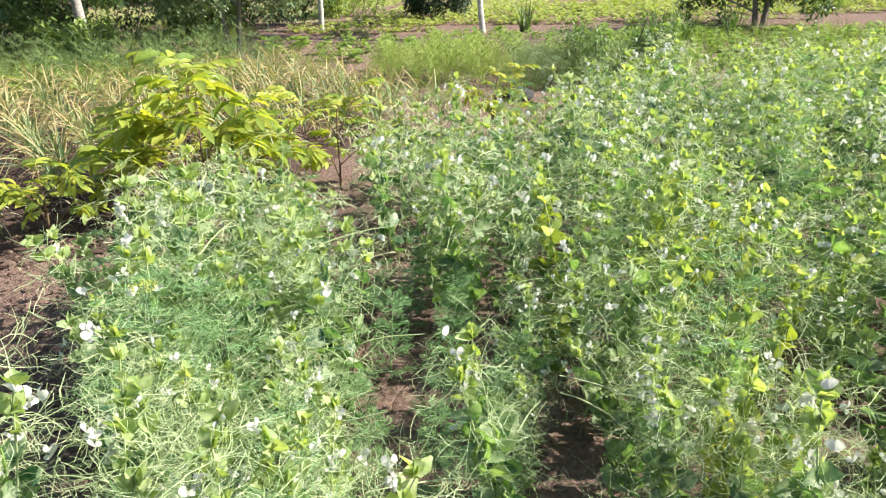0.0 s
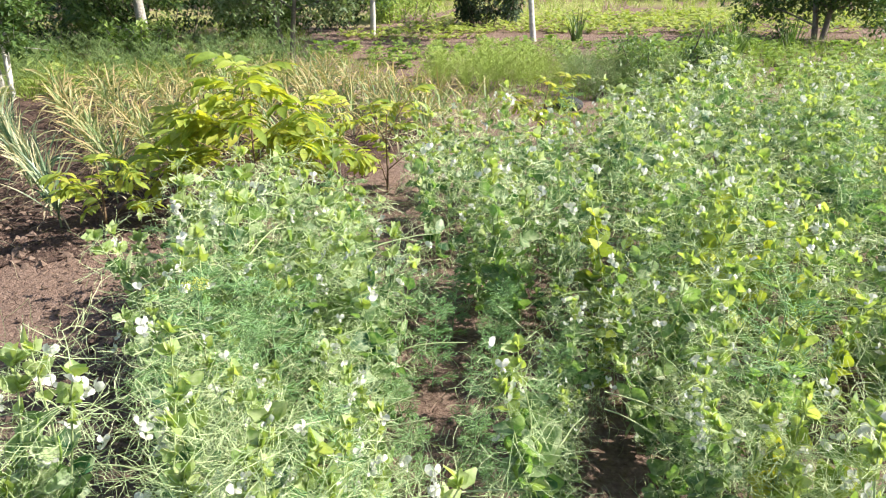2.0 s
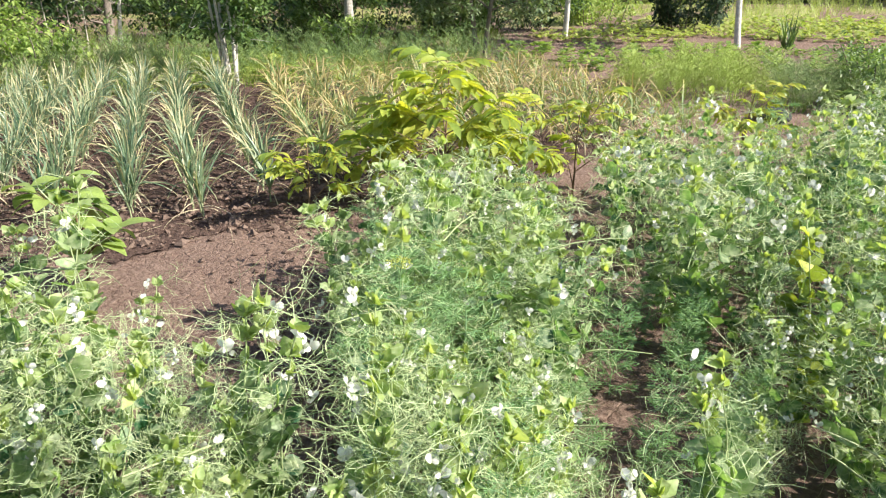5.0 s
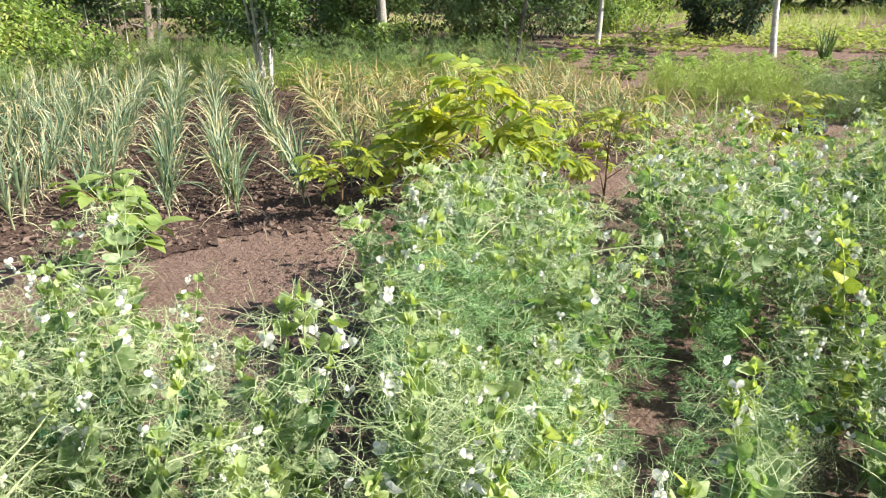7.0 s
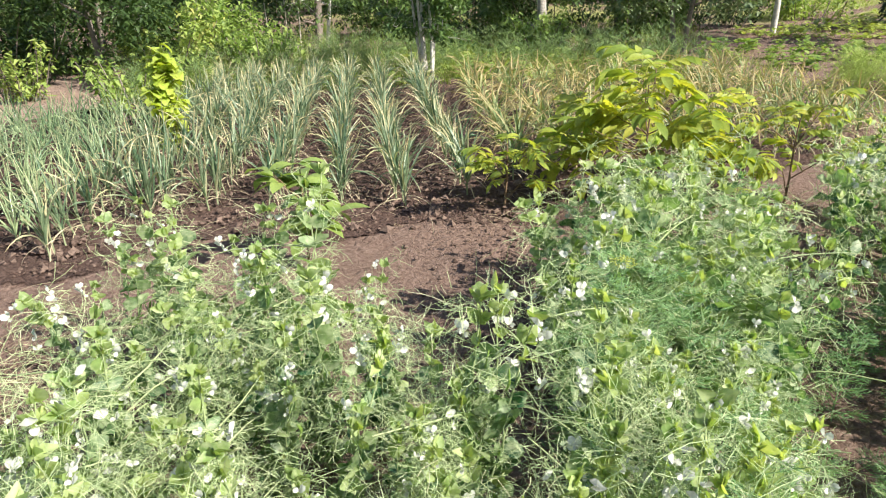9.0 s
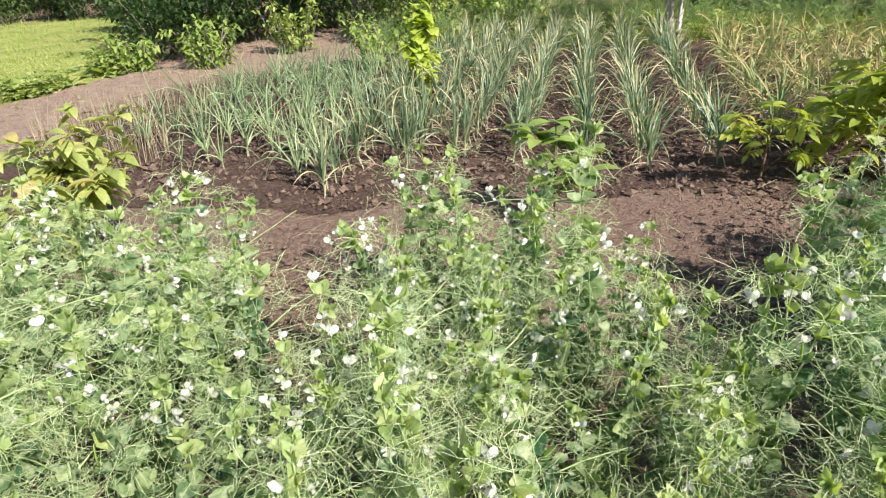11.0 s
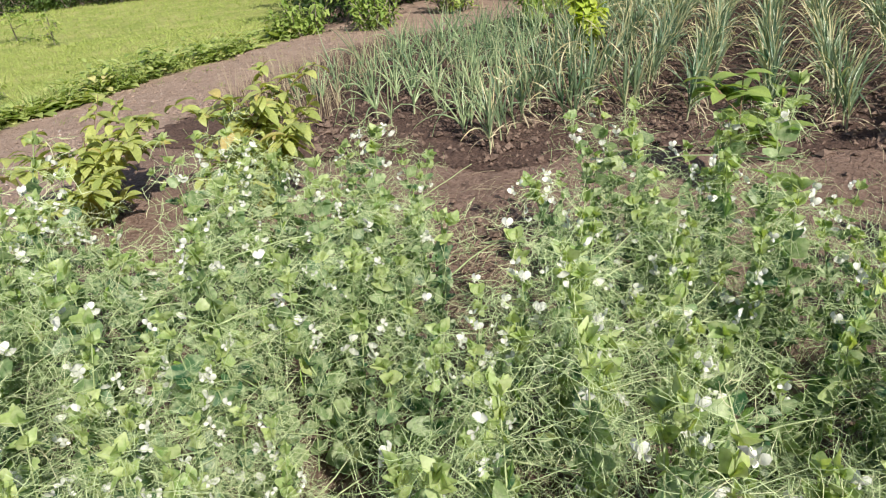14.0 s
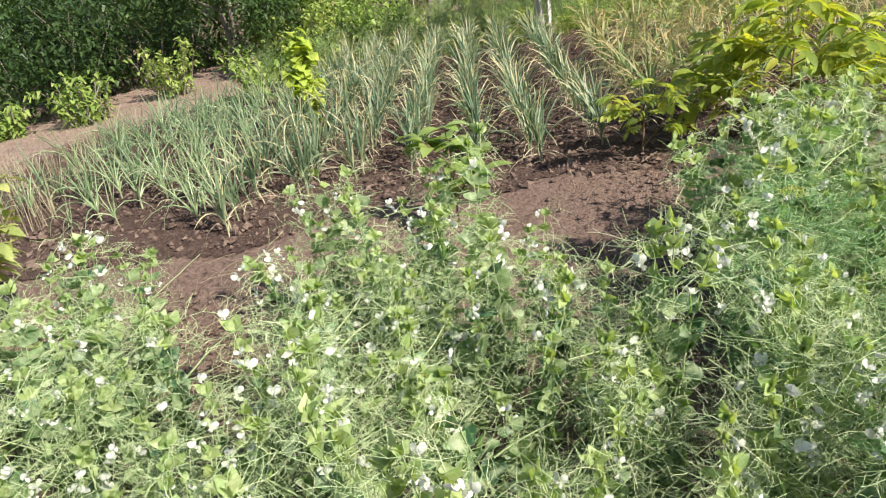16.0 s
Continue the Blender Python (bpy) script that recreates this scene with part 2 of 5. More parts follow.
LAWN = foliage("lawn_blade", (0.28, 0.36, 0.08), (0.47, 0.52, 0.17), old=(0.54, 0.52, 0.26), through_light=0.3, rough=0.5)
WEED = foliage("weed_leaf", (0.18, 0.28, 0.06), (0.40, 0.48, 0.14), old=(0.48, 0.46, 0.15), through_light=0.42, rough=0.45)
EDGE_WEED = foliage("edge_weed_leaf", (0.20, 0.28, 0.07), (0.46, 0.52, 0.19), old=(0.58, 0.50, 0.26), through_light=0.4, rough=0.5, light_at=0.72)
WILD = foliage("wild_leaf", (0.15, 0.25, 0.085), (0.33, 0.43, 0.17), old=(0.42, 0.42, 0.2), through_light=0.35)
PLUME = foliage("plume_grass", (0.26, 0.30, 0.14), (0.46, 0.46, 0.28), old=(0.58, 0.52, 0.36), through_light=0.35)
FENNEL = foliage("feathery_leaf", (0.34, 0.44, 0.09), (0.52, 0.60, 0.18), through_light=0.4)
BERRY = foliage("strawberry_leaf", (0.24, 0.33, 0.06), (0.44, 0.48, 0.13), old=(0.5, 0.46, 0.16), through_light=0.35, rough=0.45)
TREE_LEAF = foliage("tree_leaf", (0.055, 0.11, 0.034), (0.18, 0.26, 0.075), through_light=0.35, rough=0.4)
# Hedge and far-tree leaf, its colour darkened for the shade they stand in.
SHADED_LEAF = foliage("shaded_leaf", (0.022, 0.048, 0.014), (0.068, 0.115, 0.030), through_light=0.3, rough=0.45)
WILLOW = foliage("grey_green_leaf", (0.10, 0.155, 0.07), (0.25, 0.31, 0.16), through_light=0.35, rough=0.4)
DARK_LEAF = foliage("conifer_leaf", (0.020, 0.045, 0.022), (0.05, 0.085, 0.035), through_light=0.1, rough=0.6)
TWIG = rough_solid("brown_twig", (0.10, 0.065, 0.04), (0.22, 0.15, 0.09), 80, 0.8)
BARK = rough_solid("grey_bark", (0.10, 0.085, 0.07), (0.26, 0.22, 0.18), 30, 0.9, 0.8, 0.02)
GREY_LIMED = rough_solid("greyed_limewash", (0.20, 0.18, 0.16), (0.42, 0.39, 0.35), 26, 0.9, 0.8, 0.02)
LIMED = rough_solid("limewashed_bark", (0.34, 0.31, 0.27), (0.62, 0.59, 0.54), 26, 0.9, 0.8, 0.02)
DRY_STICK = rough_solid("dry_stick", (0.35, 0.3, 0.24), (0.6, 0.54, 0.45), 50, 0.85)
DARK_LUMP = rough_solid("dark_lump", (0.02, 0.02, 0.02), (0.05, 0.05, 0.055), 30, 0.7, 0.1)

# ---------------------------------------------------------------- mesh helpers
rnd = random.Random(11)


class Geo:
    """Vertices, quads and triangles of one mesh, with a UV (across, along) per vertex."""

    def __init__(self):
        self.v, self.q, self.t, self.uv = [], [], [], []

    def tube(self, pts, r0, r1, sides=3):
        k0, n = len(self.v), len(pts)
        for i, c in enumerate(pts):
            d = (pts[min(i + 1, n - 1)] - pts[max(i - 1, 0)]).normalized()
            a = d.orthogonal().normalized()
            b = d.cross(a)
            f = i / (n - 1)
            r = r0 + (r1 - r0) * f
            for s in range(sides):
                w = 2 * math.pi * s / sides
                self.v.append(c + (a * math.cos(w) + b * math.sin(w)) * r)
                self.uv.append((s / sides, f))
        for i in range(n - 1):
            for s in range(sides):
                e = (s + 1) % sides
                self.q.append((k0 + i * sides + s, k0 + i * sides + e, k0 + (i + 1) * sides + e, k0 + (i + 1) * sides + s))
        return self

    def ribbon(self, pts, r0, r1, g):
        """A thread too thin for a round section, turned at random."""
        k0, n = len(self.v), len(pts)
        w = Vector((g.uniform(-1, 1), g.uniform(-1, 1), g.uniform(-1, 1)))
        for i, c in enumerate(pts):
            side = (pts[min(i + 1, n - 1)] - pts[max(i - 1, 0)]).cross(w)
            side = side.normalized() if side.length > 1e-7 else Vector((1, 0, 0))
            f = i / (n - 1)
            r = r0 + (r1 - r0) * f
            self.v += [c - side * r, c + side * r]
            self.uv += [(0, f), (1, f)]
        self.q += [(k0 + 2 * i, k0 + 2 * i + 1, k0 + 2 * i + 3, k0 + 2 * i + 2) for i in range(n - 1)]
        return self

    def blade(self, pts, up, width, fold=0.25, shape=None, ruffle=0.0, g=None):
        """A leaf along pts, folded along its midrib; shape: half-width at each point as a share of width."""
        k0, n = len(self.v), len(pts)
        for i, c in enumerate(pts):
            f = i / (n - 1)
            d = (pts[min(i + 1, n - 1)] - pts[max(i - 1, 0)]).normalized()
            side = d.cross(up)
            side = side.normalized() if side.length > 1e-5 else d.orthogonal().normalized()
            nrm = side.cross(d)
            h = width * 0.5 * (shape[i] if shape else math.sin(math.pi * min(0.97, 0.12 + f * 0.88)) ** 0.8)
            ra, rb = (g.uniform(-ruffle, ruffle), g.uniform(-ruffle, ruffle)) if ruffle else (0, 0)
            self.v += [c - side * h * (1 + ra) + nrm * h * (fold + ra), c.copy(), c + side * h * (1 + rb) + nrm * h * (fold + rb)]
            self.uv += [(0, f), (0.5, f), (1, f)]
        for i in range(n - 1):
            a = k0 + 3 * i
            self.q += [(a, a + 1, a + 4, a + 3), (a + 1, a + 2, a + 5, a + 4)]
        return self

    def lump(self, c, r, squash=0.7, seed=0):
        """An angular clod or stone."""
        k0 = len(self.v)
        g = random.Random(seed)
        for x, y, z in ((1, 0, 0), (-1, 0, 0), (0, 1, 0), (0, -1, 0), (0, 0, 1), (0, 0, -1)):
            s = r * g.uniform(0.7, 1.3)
            self.v.append(Vector(c) + Vector((x * s + g.uniform(-.3, .3) * r, y * s + g.uniform(-.3, .3) * r, z * s * squash)))
            self.uv.append((0, 0))
        for a, b, e in ((0, 2, 4), (2, 1, 4), (1, 3, 4), (3, 0, 4), (2, 0, 5), (1, 2, 5), (3, 1, 5), (0, 3, 5)):
            self.t.append((k0 + a, k0 + b, k0 + e))
        return self

    def arrays(self):
        return (np.array([tuple(c) for c in self.v], dtype=np.float32).reshape(-1, 3), np.array(self.q, dtype=np.int32).reshape(-1, 4),
                np.array(self.t, dtype=np.int32).reshape(-1, 3), np.array(self.uv, dtype=np.float32).reshape(-1, 2))


def mesh_of(name, arrays, material, smooth=True):
    v, q, t, uv = arrays
    me = bpy.data.meshes.new(name)
    me.vertices.add(len(v))
    me.vertices.foreach_set("co", v.ravel())
    loops = np.concatenate([q.ravel(), t.ravel()]).astype(np.int32)
    me.loops.add(len(loops))
    me.loops.foreach_set("vertex_index", loops)
    me.polygons.add(len(q) + len(t))
    start = np.concatenate([np.arange(len(q)) * 4, len(q) * 4 + np.arange(len(t)) * 3]).astype(np.int32)
    me.polygons.foreach_set("loop_start", start)
    layer = me.uv_layers.new(name="UVMap")
    layer.data.foreach_set("uv", uv[loops].ravel())
    me.update(calc_edges=True)
    me.polygons.foreach_set("use_smooth", np.full(len(me.polygons), smooth))
    me.materials.append(material)
    me.validate()
    return me


def merged(pieces):
    """Joins (arrays, 4 x 4 matrix) pieces into one set of arrays."""
    vs, qs, ts, us, k = [], [], [], [], 0
    for (v, q, t, uv), m in pieces:
        a = np.array(m, dtype=np.float32)
        vs.append(v @ a[:3, :3].T + a[:3, 3])
        qs.append(q + k)
        ts.append(t + k)
        us.append(uv)
        k += len(v)
    return np.concatenate(vs), np.concatenate(qs), np.concatenate(ts), np.concatenate(us)


def thing(name, label, category, m=None, group="", kind=""):
    """An empty at the thing's base, which its parts hang on."""
    ob = tagged(new(name), label, category, group, kind)
    ob.empty_display_size = 0.05
    if m is not None:
        ob.matrix_basis = m
    return ob


def part(name, me, parent, label="", m=None):
    ob = new(name, me)
    ob.parent = parent
    if m is not None:
        ob.matrix_basis = m
    return tagged(ob, label)


def placed(x, y, z=0.0, turn=0.0, size=1.0, lean=0.0, lean_to=0.0):
    return Matrix.Translation((x, y, z)) @ Matrix.Rotation(lean_to, 4, "Z") @ Matrix.Rotation(lean, 4, "X") @ Matrix.Rotation(turn - lean_to, 4, "Z") @ Matrix.Diagonal((size, size, size, 1))


def arc(p, d, length, droop, n, g, wob=0.0):
    """Points of a strand that starts at p along d and bends down (droop) or up, with some wobble."""
    pts, d = [p.copy()], d.normalized()
    for i in range(n):
        d = (d + Vector((g.uniform(-wob, wob), g.uniform(-wob, wob), g.uniform(-wob, wob) - droop / n))).normalized()
        p = p + d * (length / n)
        pts.append(p)
    return pts


def inside(x, y, poly):
    hit, j = False, len(poly) - 1
    for i in range(len(poly)):
        (xi, yi), (xj, yj) = poly[i], poly[j]
        if (yi > y) != (yj > y) and x < (xj - xi) * (y - yi) / (yj - yi) + xi:
            hit = not hit
        j = i
    return hit


def near_line(x, y, line):
    """Distance to a polyline in plan."""
    best = 1e9
    for (ax, ay), (bx, by) in zip(line, line[1:]):
        dx, dy = bx - ax, by - ay
        f = max(0.0, min(1.0, ((x - ax) * dx + (y - ay) * dy) / (dx * dx + dy * dy)))
        best = min(best, math.hypot(x - ax - f * dx, y - ay - f * dy))
    return best


def scatter(poly, gap, g, tries=6000, keep=None):
    """Points at least gap apart in a polygon of the plan."""
    xs, ys = [q[0] for q in poly], [q[1] for q in poly]
    pts, cells = [], {}
    for _ in range(tries):
        x, y = g.uniform(min(xs), max(xs)), g.uniform(min(ys), max(ys))
        if not inside(x, y, poly) or (keep and not keep(x, y)):
            continue
        cx, cy = int(x / gap), int(y / gap)
        if any(math.hypot(x - a, y - b) < gap for i in (-1, 0, 1) for j in (-1, 0, 1) for a, b in cells.get((cx + i, cy + j), ())):
            continue
        cells.setdefault((cx, cy), []).append((x, y))
        pts.append((x, y))
    return pts

# ---------------------------------------------------------------- plan
PEAS_LEFT = [(-.50, .40), (-.66, .56), (-.86, .76), (-1.12, .92), (-1.40, 1.04), (-1.7, 1.18), (-2.0, 1.14), (-2.40, 1.12), (-2.60, .85), (-2.52, .55), (-2.2, .36), (-1.72, .19), (-2.15, .04), (-2.5, .0), (-3.0, .06),
             (-3.40, .02), (-3.36, -.5), (-3.36, -.9), (-3.14, -1.3), (-3.3, -1.8), (-3.1, -2.6), (-2, -2.6), (-1.0, -1.5), (-.85, -.5), (-.72, .2)]
PEAS_MIDDLE = [(-.44, .60), (-.66, .66), (-.90, 1.12), (-1.18, 1.62), (-1.50, 2.05), (-1.67, 2.40), (-1.52, 2.72), (-.98, 2.76), (-.76, 2.45), (-.56, 1.9), (-.46, 1.3), (-.42, .95)]
BARE = [(-.38, .5), (-.08, .5), (.0, 1.4), (-.02, 1.85), (.04, 2.2), (-.2, 2.34), (-.36, 2.5), (-.72, 2.6), (-.74, 2.4), (-.62, 2.1), (-.56, 1.7), (-.44, 1.4), (-.38, 1.0)]      # only low dill grows here
PEAS_RIGHT = [(.02, 1.1), (-.2, 1.7), (-.52, 2.5), (-.78, 3.2), (-1.0, 4.0), (-.75, 4.3), (-.2, 4.4), (.3, 5.0), (.4, 5.8), (.9, 6.5), (2.4, 6.6), (3.6, 7.7), (4.9, 7.0),
              (4.2, 4), (3.2, 2.2), (2.2, .85), (1.1, .8), (.4, .95)]
FURROWS = [[(-.62, 2.4), (-.8, 2.8), (-.97, 3.2), (-1.28, 4.3)], [(.18, 2.75), (.05, 3.6), (0, 4.7)], [(.68, 1.4), (.84, 1.82)], [(1.5, 2.6), (1.7, 3.6), (1.8, 4.8)], [(.62, 3.0), (.78, 4.2), (.95, 5.6)],
           [(-3.7, .82), (-3.05, .42), (-2.6, .22), (-2.05, .02), (-1.75, -.22)], [(-1.76, .44), (-1.62, .36)]]
ROW_U, ROW_W = Vector((-.70, .714, 0)), Vector((.714, .70, 0))      # along and across the garlic rows
ROW_RUN = Vector((-.735, .678, 0))      # the way the garlic rows run
LAWN_EDGE = [(-4.6, -6.5), (-8.07, -2.95), (-8.6, -2.45), (-9.05, -1.9), (-9.75, -1.3), (-10.2, -.6), (-11.1, .26), (-11.4, 1.1)]
LAWN_PLAN = LAWN_EDGE + [(-23, 2.6), (-29, -3), (-34, -14), (-12, -18)]
PATH_PLAN = [(-2.6, -5.6), (-5.0, -2.3), (-5.3, -1.8), (-7.2, -.85), (-8.5, -.15), (-9.1, .5), (-10, 1.75), (-9.2, 3.3), (-10.2, 4.6), (-12.5, 5.5), (-13.8, 4), (-11.6, 1.2)] + LAWN_EDGE[::-1]


def row_place(s, w):
    q = ROW_U * s + ROW_W * w
    return q.x, q.y


BED_PLAN = [row_place(*q) for q in ((3.9, 1.1), (3.9, -1.3), (3.4, -2.2), (3.6, -5.6), (7.5, -5.8), (9.8, -4), (10.2, 1), (8.4, 3.6), (5.2, 3.3), (4.4, 2.1))]

# ---------------------------------------------------------------- ground


def steps(lo, hi, fine):
    """Grid lines: fine between lo and hi, then ever wider out to the horizon."""
    mid = list(np.arange(lo, hi + fine / 2, fine))
    up, down, s = [hi], [lo], fine
    while up[-1] < 1500:
        s = min(s * 1.17, s + 60)
        up.append(up[-1] + s)
        down.append(down[-1] - s)
    return np.array(down[:0:-1] + mid + up[1:])


def soil_height(x, y, tilled):
    if max(abs(x), abs(y)) >= 9:
        return -0.01
    return 0.02 * noise.noise((x * 1.7, y * 1.7, 3.0)) + (0.022 if tilled else 0.010) * noise.fractal((x * 7, y * 7, 0.5), 0.6, 2.2, 4) - 0.01


def soil_patch(name, plan, cell, zone, label, category, tilled=False):
    """A bed or path: a sheet that lies on the ground and follows it."""
    xs, ys = [q[0] for q in plan], [q[1] for q in plan]
    index, v, q = {}, [], []

    def corner(i, j):
        if (i, j) not in index:
            x, y = i * cell, j * cell
            index[(i, j)] = len(v)
            v.append((x, y, soil_height(x, y, tilled) + 0.006))
        return index[(i, j)]

    for i in range(int(min(xs) / cell), int(max(xs) / cell)):
        for j in range(int(min(ys) / cell), int(max(ys) / cell)):
            x, y = (i + .5) * cell, (j + .5) * cell
            if inside(x + 0.16 * noise.noise((x * 1.7, y * 1.7, 3.0)), y + 0.16 * noise.noise((x * 1.7, y * 1.7, 9.0)), plan):
                q.append((corner(i, j), corner(i + 1, j), corner(i + 1, j + 1), corner(i, j + 1)))
    v = np.array(v, dtype=np.float32)
    me = mesh_of(name, (v, np.array(q, dtype=np.int32), np.zeros((0, 3), np.int32), v[:, :2].copy()), SOIL)
    att = me.color_attributes.new("zone", "FLOAT_COLOR", "POINT")
    att.data.foreach_set("color", np.tile(np.array(zone, dtype=np.float32), len(v)))
    return tagged(new(name, me), label, category, kind="structure")


def build_ground():
    xs, ys = steps(-6.5, 2.6, 0.05), steps(-1.4, 5.4, 0.05)
    nx, ny = len(xs), len(ys)
    v = np.zeros((ny * nx, 3), dtype=np.float32)
    zone = np.zeros((ny * nx, 4), dtype=np.float32)
    for j, y in enumerate(ys):
        for i, x in enumerate(xs):
            k = j * nx + i
            far = max(abs(x), abs(y))
            h, r, g, b = 0.0, 0.0, 0.0, 0.0
            if far < 60:
                wob = noise.noise((x * 1.7, y * 1.7, 3.0))
                wx, wy = x + 0.16 * wob, y + 0.16 * noise.noise((x * 1.7, y * 1.7, 9.0))
                if inside(wx, wy, BED_PLAN):
                    b = 1.0
                elif inside(wx, wy, LAWN_PLAN):
                    g = 1.0
                elif inside(wx, wy, PATH_PLAN):
                    r = 1.0
                elif y > 8 and far < 60:
                    g = 0.75 if noise.noise((x * .35, y * .35, 1.0)) > 0.0 and y > 19 else 0.0
                if far < 9:
                    h = 0.02 * wob
                    h += (0.022 if b else 0.010) * noise.fractal((x * 7, y * 7, 0.5), 0.6, 2.2, 4)
            else:
                g = 0.8
            v[k] = (x, y, h - 0.01)
            zone[k] = (r, g, b, 1)
    a = (np.arange(ny - 1)[:, None] * nx + np.arange(nx - 1)[None, :]).ravel()
    q = np.stack([a, a + 1, a + nx + 1, a + nx], axis=1).astype(np.int32)
    me = mesh_of("ground", (v, q, np.zeros((0, 3), np.int32), v[:, :2].copy()), SOIL)
    att = me.color_attributes.new("zone", "FLOAT_COLOR", "POINT")
    att.data.foreach_set("color", zone.ravel())
    return tagged(new("ground", me), "dry brown garden soil with tilled beds and a sandy path", "ground", kind="structure")


build_ground()
soil_patch("path", PATH_PLAN, .1, (1, 0, 0, 1), "pale sandy garden path", "path")
soil_patch("garlic_bed", BED_PLAN, .05, (0, 0, 1, 1), "dark tilled soil of the garlic and onion bed", "garden bed", True)


def stuff(name, pieces, material, label, category, smooth=True):
    ob = new(name, mesh_of(name, merged(pieces), material, smooth))
    return tagged(ob, label, category, kind="stuff")


def build_clods():
    g = random.Random(3)
    kinds = [Geo().lump((0, 0, 0), 1.0, 0.7, i).arrays() for i in range(8)]
    pieces = []
    for _ in range(5200):
        s, w = g.uniform(3.5, 7.5), g.uniform(-4.2, 2.4)
        if g.random() < 0.55:
            s = g.uniform(3.5, 5.2)
        x, y = row_place(s, w)
        if inside(x, y, BED_PLAN):
            r = 0.006 + 0.022 * g.random() ** 2.2
            if s < 5.2 and g.random() < .08:
                r = g.uniform(.025, .042)
            pieces.append((kinds[g.randrange(8)], placed(x, y, r * 0.2, g.uniform(0, 6.3), r, g.uniform(-.5, .5))))
    for _ in range(1500):
        f = g.random()
        x, y = -1.3 - 1.3 * f + g.gauss(0, .28), 1.5 + 1.6 * f + g.gauss(0, .2)
        r = 0.004 + 0.016 * g.random() ** 3
        pieces.append((kinds[g.randrange(8)], placed(x, y, r * 0.2, g.uniform(0, 6.3), r)))
    for _ in range(420):
        x, y = -3.0 + g.gauss(0, .42), .38 + g.gauss(0, .2)
        r = 0.005 + 0.022 * g.random() ** 2.5
        pieces.append((kinds[g.randrange(8)], placed(x, y, r * 0.2, g.uniform(0, 6.3), r)))
    stuff("soil_clods", pieces, CLOD, "dark crumbly soil clods scattered over the tilled garlic bed", "soil clods", False)
    pieces = [(kinds[g.randrange(8)], placed(-6.35 + g.gauss(0, .22), -1.85 + g.gauss(0, .13), .004, g.uniform(0, 6.3), g.uniform(.006, .018))) for _ in range(260)]
    for _ in range(2600):
        x, y = g.uniform(-10.5, -4.2), g.uniform(-4.5, 1.6)
        if inside(x, y, PATH_PLAN):
            pieces.append((kinds[g.randrange(8)], placed(x, y, .002, g.uniform(0, 6.3), .003 + .012 * g.random() ** 3)))
    stuff("pebbles", pieces, PEBBLE, "pale pebbles strewn on the sandy path", "pebbles", False)


build_clods()

# ---------------------------------------------------------------- peas


def pea_flower():
    """A pea flower: an upright notched standard, two wings held forward and a green calyx end."""
    g = Geo()
    for sx in (-1, 1):
        g.blade([Vector((0, 0, 0)), Vector((sx * .004, -.001, .007)), Vector((sx * .0085, -.004, .013)), Vector((sx * .010, -.009, .017))], Vector((sx * .3, 1, .2)), 0.017, 0.15, (0.4, 0.95, 1.0, 0.45))
        g.blade([Vector((0, 0, 0)), Vector((sx * .003, .007, .001)), Vector((sx * .004, .013, -.001))], Vector((sx, 0, .5)), 0.010, 0.2, (0.4, 1, .6))
    g.blade([Vector((0, 0, -.001)), Vector((0, .007, -.004)), Vector((0, .012, -.002))], Vector((0, 0, 1)), 0.007, 1.2, (0.5, 1, .4))
    return g


def pea_pod():
    g = Geo()
    g.tube([Vector((0, 0, 0)), Vector((0, .004, -.006)), Vector((0, .009, -.03)), Vector((0, .008, -.055)), Vector((0, .003, -.066))], 0.0045, 0.003, 5)
    for i, c in enumerate(g.v):
        f = g.uv[i][1]
        g.v[i] = Vector((c.x * 0.55 * (1.3 - abs(f - .5)), c.y * (1.0 + 1.1 * (1 - abs(2 * f - 1))), c.z))
    return g


